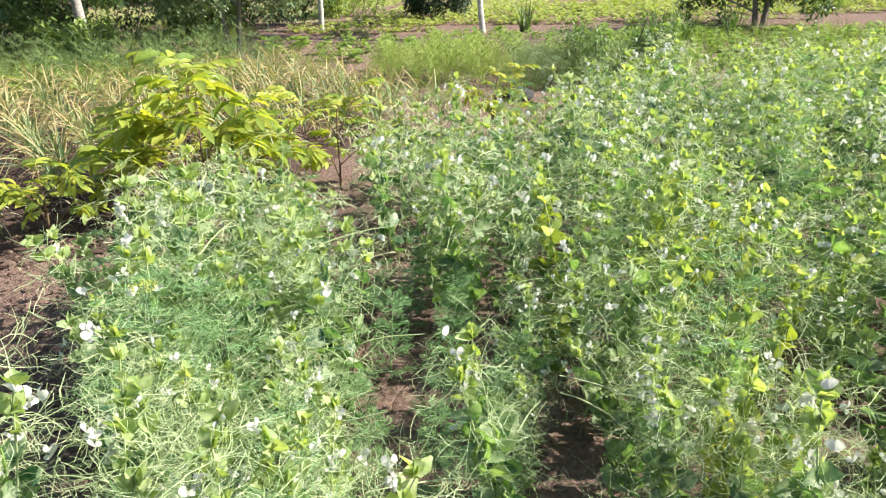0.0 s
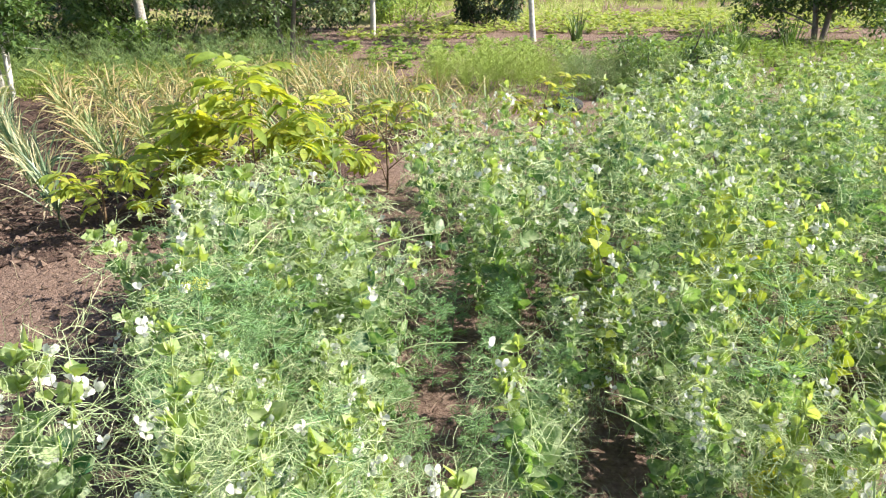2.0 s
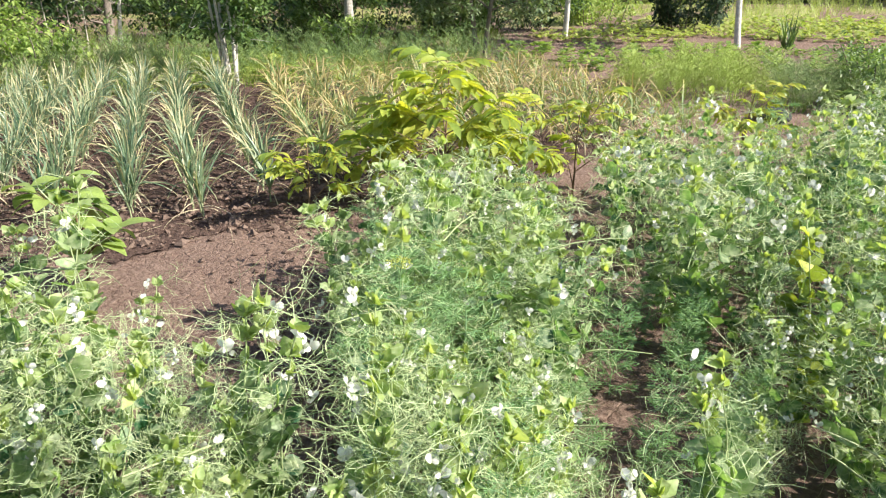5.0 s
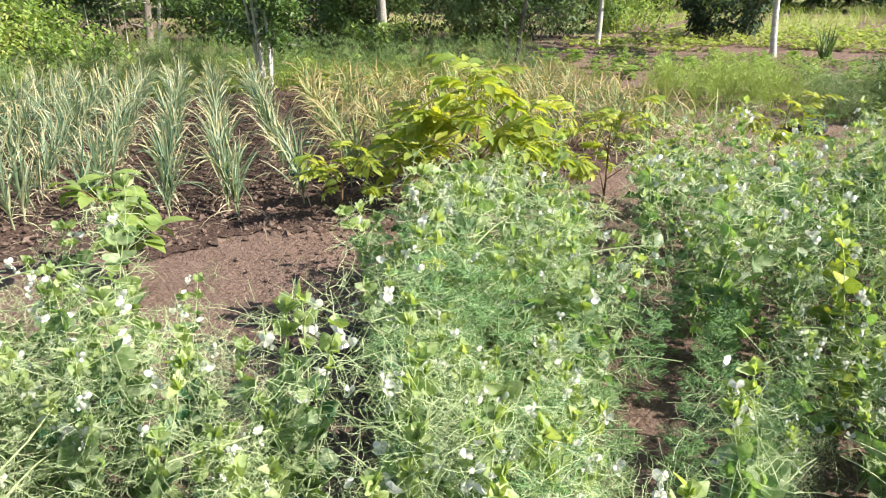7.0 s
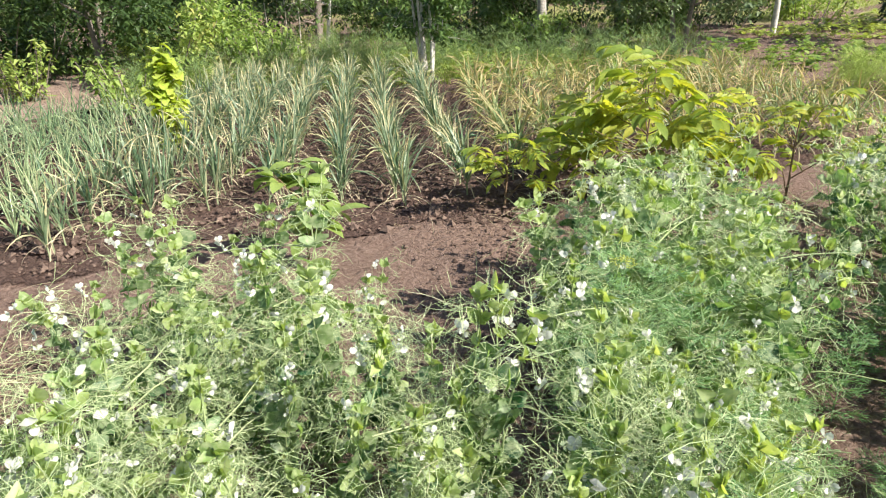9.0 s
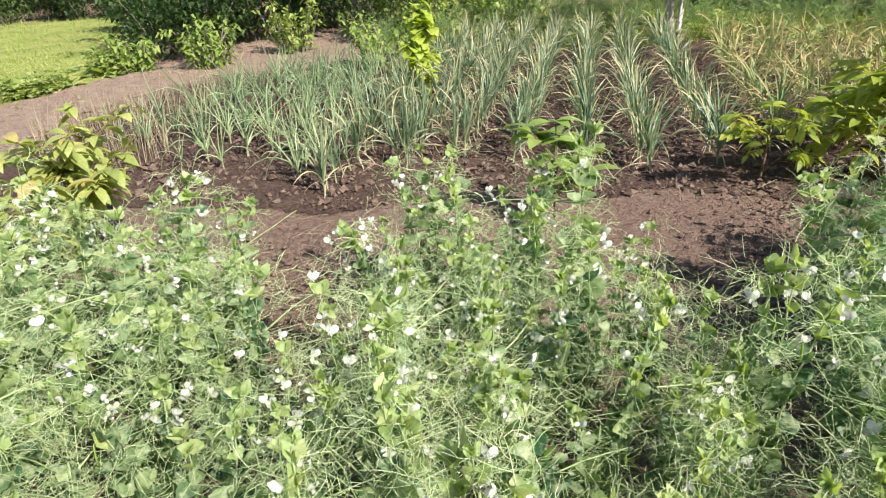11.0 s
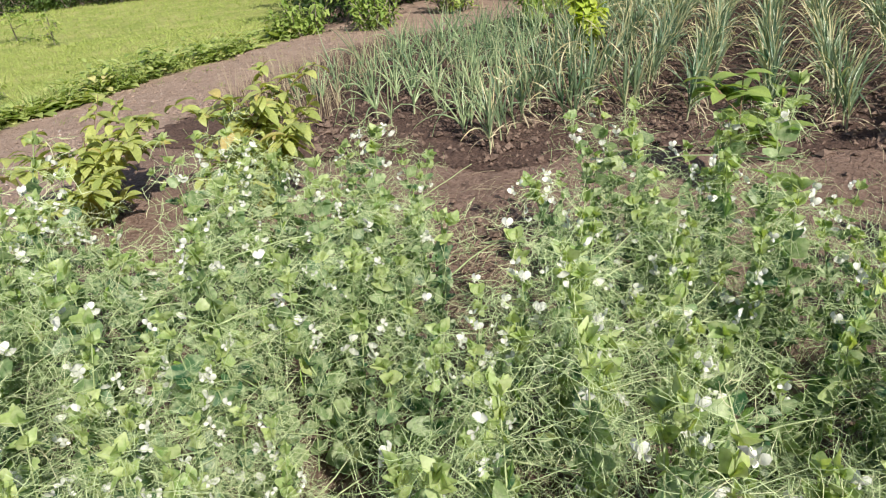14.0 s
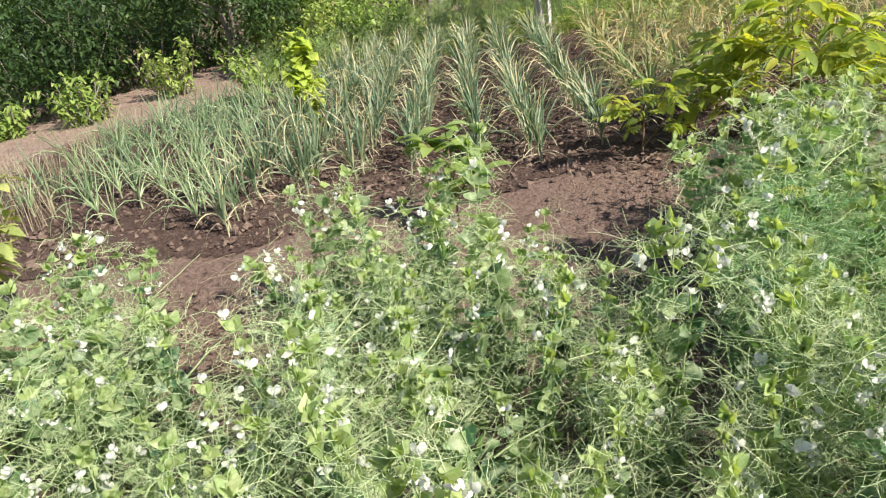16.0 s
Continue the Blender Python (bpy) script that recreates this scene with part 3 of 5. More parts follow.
def pea_geometry(seed, detail):
    """One pea plant, stem by stem: (stem, leaves, tendrils, tip) of each; also the places for flowers and pods. Broad clasping stipules stand in
    columns up the stems; pale stalks end in long wiry threads that fork and catch on their neighbours.
    detail 3: nearest; 2: a few steps off; 1: far stand."""
    g = random.Random(seed)
    stems, flowers, pods = [], [], []
    thread = (.0011, .0007, .00052)[detail - 1]
    for _ in range(3):
        stem, leaf, curl, tips = Geo(), Geo(), Geo(), Geo()
        a = g.uniform(0, 6.28)
        p = Vector((math.cos(a) * .035, math.sin(a) * .035, -.02))
        tall = g.uniform(.48, .78)
        d = Vector((math.cos(a) * .16, math.sin(a) * .16, 1)).normalized()
        nodes = (7, 9, 11)[detail - 1]
        pts = [p.copy()]
        for i in range(nodes):
            d = (d + Vector((g.uniform(-.13, .13), g.uniform(-.13, .13), .12))).normalized()
            p = p + d * (tall / nodes) * (1.25 - .5 * i / nodes)
            pts.append(p.copy())
        stem.tube(pts, .0034, .0018, 4 if detail == 3 else 3)
        turn = g.uniform(0, 6.28)
        if detail > 1 and g.random() < .6:      # a bare pale side stem that leans across the stand
            sp = arc(pts[g.randrange(3, 7)], Vector((math.cos(turn), math.sin(turn), g.uniform(.1, .7))), g.uniform(.20, .36), .3, 5, g, .12)
            stem.tube(sp, .0036, .0018, 4)
        for i in range(1, nodes + 1):
            turn += math.pi + g.uniform(-.6, .6)
            p, f = pts[i], i / nodes
            side = Vector((math.cos(turn), math.sin(turn), 0))
            tang = Vector((-side.y, side.x, 0))
            young = f > .80
            size = (.086 if f < .62 else .074) * g.uniform(.65, 1.2) * (.68 if young else 1) * (.86, .80, .76)[detail - 1]
            for sgn in (-1, 1, -1, 1) if f < .55 and detail > 1 else (-1, 1):
                sd = (side * g.uniform(-.4, .6) + tang * sgn * g.uniform(.3, .9) + Vector((0, 0, g.uniform(.2, 1.1) if not young else g.uniform(.6, 1.6)))).normalized()
                face = (side * g.uniform(.3, 1.1) + tang * -sgn * g.uniform(0, .6) + Vector((0, 0, g.uniform(.0, .9)))).normalized()
                (tips if young else leaf).blade(arc(p, sd, size, g.uniform(.1, 1.0), 4 if detail == 3 else 2, g, .08), face, size * g.uniform(.66, .92), g.uniform(.04, .55),
                                                (.60, 1.0, .95, .72, .22) if detail == 3 else (.75, 1.0, .34), .34, g)
            if i >= nodes - 1:
                for _k in range(5 if detail > 1 else 3):
                    sd = Vector((g.uniform(-.7, .7), g.uniform(-.7, .7), g.uniform(.3, 1.4))).normalized()
                    size = g.uniform(.026, .048)
                    tips.blade(arc(p, sd, size, g.uniform(0, .8), 2, g, .1), Vector((g.uniform(-1, 1), g.uniform(-1, 1), .5)), size * .65, .45, (.6, 1, .15))
            # the leaf stalk, stiff and pale, whose forks make a loose net of long threads
            if g.random() < (.45 if f < .35 else .06):
                continue
            length = g.uniform(.09, .18) * (1.0 if f < .9 else .55)
            sd = (side + tang * g.uniform(-.4, .4) + Vector((0, 0, g.uniform(-.1, .6)))).normalized()
            rp = arc(p, sd, length, g.uniform(-.1, .5), 5 if detail == 3 else 4, g, .07)
            curl.tube(rp, .0011 if detail == 3 else .0010, .0006, 3)
            for k in range(1, len(rp)):
                for sgn in (-1, 1):
                    bd = (rp[k] - rp[k - 1]).normalized()
                    out = bd.cross(Vector((g.uniform(-.7, .7), g.uniform(-.7, .7), 1))).normalized() * sgn
                    td = (bd * g.uniform(.0, .8) + out + Vector((0, 0, g.uniform(-.5, .4)))).normalized()
                    tp = arc(rp[k], td, g.uniform(.045, .12), g.uniform(-.8, 1.1), 4 if detail == 3 else 3, g, .36)
                    curl.ribbon(tp, thread * 1.15, thread * .8, g)
                    for _f in range((1, 2, 3)[detail - 1]):
                        fd = (td + Vector((g.uniform(-1, 1), g.uniform(-1, 1), g.uniform(-1, .8)))).normalized()
                        curl.ribbon(arc(tp[1 + _f], fd, g.uniform(.025, .07), g.uniform(-1.0, 1.0), 3 if detail == 3 else 2, g, .5), thread, thread * .7, g)
            if f > .58 and g.random() < .37:
                fd = (side * -1 + Vector((g.uniform(-.5, .5), g.uniform(-.5, .5), .9))).normalized()
                fp = arc(p, fd, g.uniform(.035, .065), .5, 2, g, .1)
                stem.tube(fp, .0012, .0010, 3)
                for k in range(g.choice((1, 2, 2, 3))):
                    flowers.append((fp[-1] + Vector((g.uniform(-.018, .018), g.uniform(-.018, .018), -.018 * k)), g.uniform(0, 6.28)))
            elif .35 < f < .9 and g.random() < .22:
                fp = arc(p, (side * -1 + Vector((0, 0, .5))).normalized(), .03, 1.0, 2, g, .1)
                stem.tube(fp, .001, .0008, 3)
                pods.append((fp[-1], g.uniform(0, 6.28)))
        stems.append((stem, leaf, curl, tips))
    return stems, flowers, pods


def pea_flower_far():
    """The same flower for the far stand: standard and wings alone."""
    g = Geo()
    for sx in (-1, 1):
        g.blade([Vector((0, 0, 0)), Vector((sx * .007, -.003, .011)), Vector((sx * .010, -.009, .018))], Vector((sx * .3, 1, .2)), 0.018, 0.15, (0.5, 1.0, 0.5))
    g.blade([Vector((0, 0, 0)), Vector((0, .013, -.001))], Vector((.3, 0, 1)), 0.013, 0.3, (1, .5))
    return g


FLOWER_ARRAYS, POD_ARRAYS, FAR_FLOWER = pea_flower().arrays(), pea_pod().arrays(), pea_flower_far().arrays()
FLOWER_MESH = mesh_of("pea_flower", FLOWER_ARRAYS, PETAL)
POD_MESH = mesh_of("pea_pod", POD_ARRAYS, PEA_POD)
PEA_LABEL = "leafless pea plant with pale tangled tendrils and white flowers"
pea_masters = []


def joined(geos):
    """The arrays of several builders as one."""
    one = Matrix.Identity(4)
    return merged([(o.arrays(), one) for o in geos])


def pea_master(seed, leaf_material=PEA_LEAF, label=PEA_LABEL, detail=3):
    stems, flowers, pods = pea_geometry(seed, detail)
    ob = thing("pea_plant", label, "pea plant", group="flowering peas")
    leaf_label = "blue-green clasping stipules" if leaf_material is PEA_LEAF else "yellowing clasping stipules"
    if detail == 3:
        for stem, leaf, curl, tips in stems:
            st = part("stem", mesh_of("pea_stem", stem.arrays(), PEA_STEM), ob)
            part("foliage", mesh_of("pea_leaves", leaf.arrays(), leaf_material), st, leaf_label)
            part("tendril_tangle", mesh_of("pea_tendrils", curl.arrays(), PEA_TENDRIL), st, "pale wiry branching tendrils")
            part("shoot_tip", mesh_of("pea_tip", tips.arrays(), PEA_TIP), st, "pale folded young leaves")
    else:
        part("haulm", mesh_of("pea_stems", joined([q[0] for q in stems]), PEA_STEM), ob)
        part("foliage", mesh_of("pea_leaves", joined([q[1] for q in stems]), leaf_material), ob, leaf_label)
        part("tendril_tangle", mesh_of("pea_tendrils", joined([q[2] for q in stems]), PEA_TENDRIL), ob, "pale wiry branching tendrils")
        for q in stems:
            part("shoot_tip", mesh_of("pea_tip", q[3].arrays(), PEA_TIP), ob, "pale folded young leaves")
    if detail < 3 and flowers:
        spray = merged([(FLOWER_ARRAYS, placed(*c, a, rnd.uniform(.82, 1.1), rnd.uniform(-.7, .4), a)) for c, a in flowers])
        part("blossom", mesh_of("pea_blossom", spray, PETAL), ob, "white pea flowers")
        flowers = []
    for c, a in flowers:
        part("flower", FLOWER_MESH, ob, "white pea flower", placed(*c, a, rnd.uniform(.82, 1.1), rnd.uniform(-.7, .4), a))
    for c, a in pods if detail == 3 else pods[:1]:
        part("pod", POD_MESH, ob, "green pea pod", placed(*c, a, rnd.uniform(.8, 1.2)))
    return ob


def far_pea_arrays(seed):
    stems, flowers, pods = pea_geometry(seed, 1)
    fl = merged([(FAR_FLOWER, placed(*c, a, rnd.uniform(.9, 1.25))) for c, a in flowers]) if flowers else None
    return [joined([q[k] for q in stems]) for k in range(4)] + [fl]


def drop_thing(ob):
    """Takes away a pattern plant that no place was found for."""
    for o in (*ob.children_recursive, ob):
        bpy.data.objects.remove(o)


def off_furrow(x, y, gap):
    return all(near_line(x, y, f) > gap for f in FURROWS)


def build_peas():
    g = random.Random(5)
    masters = [pea_master(100 + i) for i in range(9)] + [pea_master(120 + i, PEA_YELLOW, "ripening pea plant with yellowed leaves and white flowers") for i in range(2)]
    masters += [pea_master(140 + i, detail=2) for i in range(7)] + [pea_master(160 + i, PEA_YELLOW, "ripening pea plant with yellowed leaves and white flowers", 2) for i in range(2)]
    used = [False] * len(masters)

    def put(x, y, size):
        old = g.random() < 1.1 * math.exp(-(((x - .63) / .34) ** 2 + ((y - 2.1) / .6) ** 2))
        if math.hypot(x + .1, y + .25) < 2.0:
            k = 9 + g.randrange(2) if old else g.randrange(9)
        else:
            k = 18 + g.randrange(2) if old else 11 + g.randrange(7)
        m = placed(x, y, 0, g.uniform(0, 6.28), size, g.uniform(0, .22), g.uniform(0, 6.28))
        if used[k]:
            copy_thing(masters[k], m)
        else:
            masters[k].matrix_basis = placed(x, y, 0, g.uniform(0, 6.28))
            used[k] = True

    near = scatter(PEAS_LEFT, .168, g, 7000, lambda x, y: noise.noise((x * 2.6, y * 2.6, 4.0)) > -.20 and off_furrow(x, y, .11) and math.hypot(x + .22, y + .57) > .85)
    near += scatter(PEAS_MIDDLE, .16, g, 6000, lambda x, y: not inside(x, y, BARE) and noise.noise((x * 2.6, y * 2.6, 24.0)) > -.32)
    right = scatter(PEAS_RIGHT, .158, g, 14000, lambda x, y: noise.noise((x * 2.4, y * 2.4, 14.0)) > -.22 and off_furrow(x, y, .09 if y > 2.4 else .15) and not inside(x, y, BARE))
    near += right
    near += [(-.66, .68), (-.50, .86), (-.46, .68)]      # where the two beds meet
    far = [(x, y) for x, y in near if math.hypot(x + .1, y + .25) >= 3.05]
    near = [(x, y) for x, y in near if math.hypot(x + .1, y + .25) < 3.05]
    for x, y in near:
        low = .68 if -.3 < x < .16 and 1.4 < y < 2.4 else 1.12 if x < -1.1 and y > 2.0 else 1.0
        put(x, y, low * g.uniform(.76, .98) + .32 * noise.noise((x * 2.8, y * 2.8, 7.0)))
    for k, ob in enumerate(masters):
        if not used[k]:
            drop_thing(ob)
    kinds = [far_pea_arrays(300 + i) for i in range(6)]
    ms = [(g.randrange(6), placed(x, y, 0, g.uniform(0, 6.28), g.uniform(.74, 1.0) + .44 * noise.noise((x * 2.4, y * 2.4, 7.0)), g.uniform(0, .2), g.uniform(0, 6.28))) for x, y in far]
    base = thing("pea_stand", "dense stand of flowering peas with pale tendrils", "pea plants", kind="stuff")
    for i, (nm, mat) in enumerate((("stems", PEA_STEM), ("leaves", PEA_LEAF), ("tendrils", PEA_TENDRIL), ("shoot_tips", PEA_TIP), ("flowers", PETAL))):
        part(nm, mesh_of("pea_stand_" + nm, merged([(kinds[k][i], m) for k, m in ms if kinds[k][i] is not None]), mat), base)
    return len(near), len(far)


print("peas", build_peas())

# ---------------------------------------------------------------- dill


def dill_geometry(seed, tall, umbel):
    g = random.Random(seed)
    stem, leaf, top = Geo(), Geo(), Geo()
    p, d = Vector((0, 0, -.02)), Vector((g.uniform(-.1, .1), g.uniform(-.1, .1), 1)).normalized()
    nodes = 8
    pts = [p.copy()]
    for i in range(nodes):
        d = (d + Vector((g.uniform(-.07, .07), g.uniform(-.07, .07), .05))).normalized()
        p = p + d * tall / nodes
        pts.append(p.copy())
    stem.tube(pts, .0032, .0014, 4)
    turn = g.uniform(0, 6.28)
    for i in range(1, nodes + 1):
        for _ in range(2):
            turn += 2.4 + g.uniform(-.4, .4)
            side = Vector((math.cos(turn), math.sin(turn), g.uniform(.4, 1.3))).normalized()
            length = tall * g.uniform(.22, .38) * (1.1 - .6 * i / nodes)
            rp = arc(pts[i], side, length, .5, 6, g, .08)
            stem.tube(rp, .0011, .0006, 3)
            for k in range(1, 7):
                for sgn in (-1, 1):
                    bd = (rp[k] - rp[k - 1]).normalized()
                    out = (bd.cross(Vector((g.uniform(-.3, .3), g.uniform(-.3, .3), 1))).normalized() * sgn + bd * .7).normalized()
                    fl = length * .38 * (1.15 - k / 7) + .012
                    fp = arc(rp[k], out, fl, 0, 2, g, .2)
                    leaf.ribbon(fp, .0009, .0006, g)
                    for j in (1, 2):
                        for s2 in (-1, 1, -.5, .5):
                            td = (out + out.cross(Vector((g.uniform(-1, 1), g.uniform(-1, 1), 1))).normalized() * s2 * .9).normalized()
                            leaf.ribbon([fp[j], fp[j] + td * fl * .6], .0008, .0005, g)
    if umbel:
        for i in range(16):
            a = i * 2.4
            td = Vector((math.cos(a) * .9 * math.sqrt(i / 16), math.sin(a) * .9 * math.sqrt(i / 16), 1)).normalized()
            e = pts[-1] + td * .045
            stem.tube([pts[-1], e], .0006, .0005, 3)
            for _ in range(6):
                top.lump(e + Vector((g.uniform(-.009, .009), g.uniform(-.009, .009), g.uniform(0, .006))), .0028, .8, g.randrange(999))
    return stem, leaf, top


def build_dill():
    g = random.Random(8)
    masters = []
    for i, (tall, um) in enumerate(((.60, False), (.52, False), (.66, True), (.36, False), (.28, False))):
        stem, leaf, top = dill_geometry(40 + i, tall, um)
        ob = thing("dill_plant", "feathery blue-green dill growing among the peas" if not um else "tall dill with a yellow flower head among the peas", "dill", group="dill among the peas")
        part("stem", mesh_of("dill_stem", stem.arrays(), DILL_STEM), ob)
        part("foliage", mesh_of("dill_leaves", leaf.arrays(), DILL_LEAF), ob, "thread-like feathery leaves")
        if um:
            part("umbel", mesh_of("dill_umbel", top.arrays(), UMBEL, False), ob, "yellow flower umbel")
        masters.append(ob)
    spots = scatter(PEAS_MIDDLE, .34, g, 400)
    for _i in range(9):
        f = .6 * g.random()
        spots.append((-.88 - .85 * f + g.uniform(.0, .22), 1.15 + 1.35 * f + g.uniform(-.05, .1)))
    n_tall = len(spots)
    spots += scatter(BARE, .20, g, 400)
    spots += scatter([(-.1, 1.1), (.6, 1.1), (.7, 2.6), (-.3, 3.8), (-.6, 3.0), (-.3, 2.3)], .5, g, 300)
    spots += scatter([(-.3, 3.2), (1.2, 3.0), (2.2, 5.5), (.4, 5.4), (-.5, 4)], .38, g, 300)
    first = set()
    for n, (x, y) in enumerate(spots):
        low = inside(x, y, BARE) and n >= n_tall
        k = g.choice((3, 4, 4)) if low else g.choice((0, 0, 0, 1, 1, 1, 2))
        m = placed(x, y, 0, g.uniform(0, 6.28), g.uniform(.85, 1.15), g.uniform(0, .12), g.uniform(0, 6.28))
        if k in first:
            copy_thing(masters[k], m)
        else:
            masters[k].matrix_basis = placed(x, y, 0, g.uniform(0, 6.28))
            first.add(k)
    for k, ob in enumerate(masters):
        if k not in first:
            drop_thing(ob)


build_dill()

# ---------------------------------------------------------------- garlic and onions


def garlic_geometry(seed, dry=False):
    """Garlic: a sheathed stalk, a fan of long folded leaves, and withered ones that hang from its foot."""
    g = random.Random(seed)
    leaf, stalk, old = Geo(), Geo(), Geo()
    stalk.tube([Vector((0, 0, -.02)), Vector((0, 0, .06)), Vector((g.uniform(-.012, .012), g.uniform(-.012, .012), .17))], .0065, .0045, 5)
    turn = g.uniform(0, 6.28)
    shape = (.8, 1, 1, .95, .85, .68, .42, .06)
    for i in range(10):
        turn += math.pi + g.uniform(-1.0, 1.0)
        spread = 1.06 - .075 * i
        wide = .6 if dry else .42
        d = Vector((math.cos(turn) * spread * wide, math.sin(turn) * spread * wide, 1)).normalized()
        length = g.uniform(.34, .54) * (1 - .25 * abs(i - 5) / 5)
        pts = arc(Vector((0, 0, .05 + .013 * i)), d, length, (g.uniform(.4, 2.6) * (spread + .15) + .2 if dry else g.uniform(.0, 1.5) if g.random() < .75 else g.uniform(1.6, 3.0)), 7, g, .10)
        leaf.blade(pts, Vector((-math.cos(turn), -math.sin(turn), -.2)), g.uniform(.010, .016), .55, shape)
    for i in range(6 if dry else 3):
        turn = g.uniform(0, 6.28)
        d = Vector((math.cos(turn), math.sin(turn), g.uniform(.3, 1.0))).normalized()
        old.blade(arc(Vector((0, 0, g.uniform(.03, .1))), d, g.uniform(.16, .36), g.uniform(1.2, 3.0), 7, g, .16), Vector((-math.cos(turn), -math.sin(turn), -.2)), .008, .7, shape)
    return leaf, stalk, old


def onion_geometry(seed):
    g = random.Random(seed)
    leaf, stalk, old = Geo(), Geo(), Geo()
    stalk.tube([Vector((0, 0, -.02)), Vector((0, 0, .05)), Vector((0, 0, .10))], .008, .006, 5)
    for i in range(9):
        turn = g.uniform(0, 6.28)
        tilt = g.uniform(.05, .52)
        d = Vector((math.cos(turn) * tilt, math.sin(turn) * tilt, 1)).normalized()
        pts = arc(Vector((0, 0, .06)), d, g.uniform(.30, .54), g.uniform(.0, .6) if g.random() < .42 else g.uniform(1.4, 3.6), 6, g, .17)
        leaf.tube(pts, .0074, .0014, 4)
    for i in range(2):
        turn = g.uniform(0, 6.28)
        old.tube(arc(Vector((0, 0, .05)), Vector((math.cos(turn), math.sin(turn), .5)), g.uniform(.15, .3), 2.0, 6, g, .15), .002, .001, 3)
    return leaf, stalk, old


def build_rows():
    g = random.Random(21)

    def master(name, geo, mats, label, category, group):
        leaf, stalk, old = geo
        ob = thing(name, label, category, group=group)
        part("foliage", mesh_of(name + "_leaves", leaf.arrays(), mats[0]), ob)
        part("stalk", mesh_of(name + "_stalk", stalk.arrays(), mats[1]), ob, "pale sheathed stalk")
        part("withered_leaf", mesh_of(name + "_withered", old.arrays(), STRAW), ob, "straw-coloured withered leaves")
        return [ob, False, (leaf.arrays(), old.arrays())]

    garlic = [master("garlic_plant", garlic_geometry(500 + i), (GARLIC, STALK), "garlic plant with arching blue-green leaves and yellowed tips", "garlic plant", "rows of garlic") for i in range(7)]
    dry = [master("garlic_plant", garlic_geometry(530 + i, True), (GARLIC_DRY, STALK), "half-dried garlic plant with straw-coloured drooping leaves", "garlic plant", "drying garlic") for i in range(4)]
    onion = [master("onion_plant", onion_geometry(560 + i), (ONION, STALK), "green onion plant with upright hollow leaves", "onion plant", "bed of onions") for i in range(6)]

    def put(kind, x, y, size):
        rec = kind[g.randrange(len(kind))]
        m = placed(x, y, 0, g.uniform(0, 6.28), size, g.uniform(0, .24), g.uniform(0, 6.28))
        if rec[1]:
            copy_thing(rec[0], m)
        else:
            rec[0].matrix_basis = placed(x, y, 0, g.uniform(0, 6.28))
            rec[1] = True

    rest = []
    for k, (w, s0, s1) in enumerate(((.10, 4.55, 9.9), (-.36, 4.36, 10), (-.76, 4.5, 10), (-1.2, 4.5, 10), (-1.62, 4.55, 10), (-2.0, 4.3, 10), (-2.36, 3.75, 9.8))):
        s = s0
        while s < s1:
            x, y = row_place(s0, w + g.gauss(0, .025))
            x, y = x + ROW_RUN.x * (s - s0), y + ROW_RUN.y * (s - s0)
            if s < 7.2:
                put(garlic, x, y, g.uniform(.88, 1.1))
            else:
                rest.append((g.randrange(7), placed(x, y, 0, g.uniform(0, 6.28), g.uniform(.88, 1.1))))
            s += g.uniform(.10, .145)
    base = thing("garlic_rows", "far ends of the garlic rows with arching yellow-tipped leaves", "garlic plants", kind="stuff")
    part("foliage", mesh_of("garlic_far", merged([(garlic[k][2][0], m) for k, m in rest]), GARLIC), base)
    part("withered_foliage", mesh_of("garlic_far_withered", merged([(garlic[k][2][1], m) for k, m in rest]), STRAW), base)
    rest = []
    for w in (.55, .98, 1.42, 1.85, 2.3, 2.75, 3.2, 3.6):
        s = 5.1 if w > .7 else 4.9
        while s < 9.4 - .2 * w:
            x, y = row_place(s, w + g.gauss(0, .05))
            if s < 6.0:
                put(dry, x, y, g.uniform(.9, 1.15))
            else:
                rest.append((g.randrange(4), placed(x, y, 0, g.uniform(0, 6.28), g.uniform(.85, 1.15), g.uniform(0, .3), g.uniform(0, 6.28))))
            s += g.uniform(.10, .16)
    base = thing("drying_garlic", "drying garlic rows with straw-coloured leaves", "garlic plants", kind="stuff")
    part("foliage", mesh_of("dry_garlic_far", merged([(dry[k][2][0], m) for k, m in rest]), GARLIC_DRY), base)
    part("withered_foliage", mesh_of("dry_garlic_far_withered", merged([(dry[k][2][1], m) for k, m in rest]), STRAW), base)
    rest = []
    for w in np.arange(-2.72, -4.9, -.33):
        s = 3.7 + .1 * g.random() - .5 * (w + 2.7)
        while s < 8.4:
            x, y = row_place(s, w + g.gauss(0, .05))
            if noise.noise((x * 1.9, y * 1.9, 5.0)) < -.16:
                s += .12
                continue
            if s < 5.0:
                put(onion, x, y, g.uniform(.6, 1.2))
            else:
                rest.append((g.randrange(6), placed(x, y, 0, g.uniform(0, 6.28), g.uniform(.65, 1.15), g.uniform(0, .3), g.uniform(0, 6.28))))
            s += g.uniform(.10, .22)
    base = thing("onion_rows", "far part of the onion bed with upright leaves", "onion plants", kind="stuff")
    part("foliage", mesh_of("onion_far", merged([(onion[k][2][0], m) for k, m in rest]), ONION), base)
    part("withered_foliage", mesh_of("onion_far_withered", merged([(onion[k][2][1], m) for k, m in rest]), STRAW), base)
    for ob, placed_once, _ in garlic + dry + onion:
        if not placed_once:
            drop_thing(ob)


build_rows()


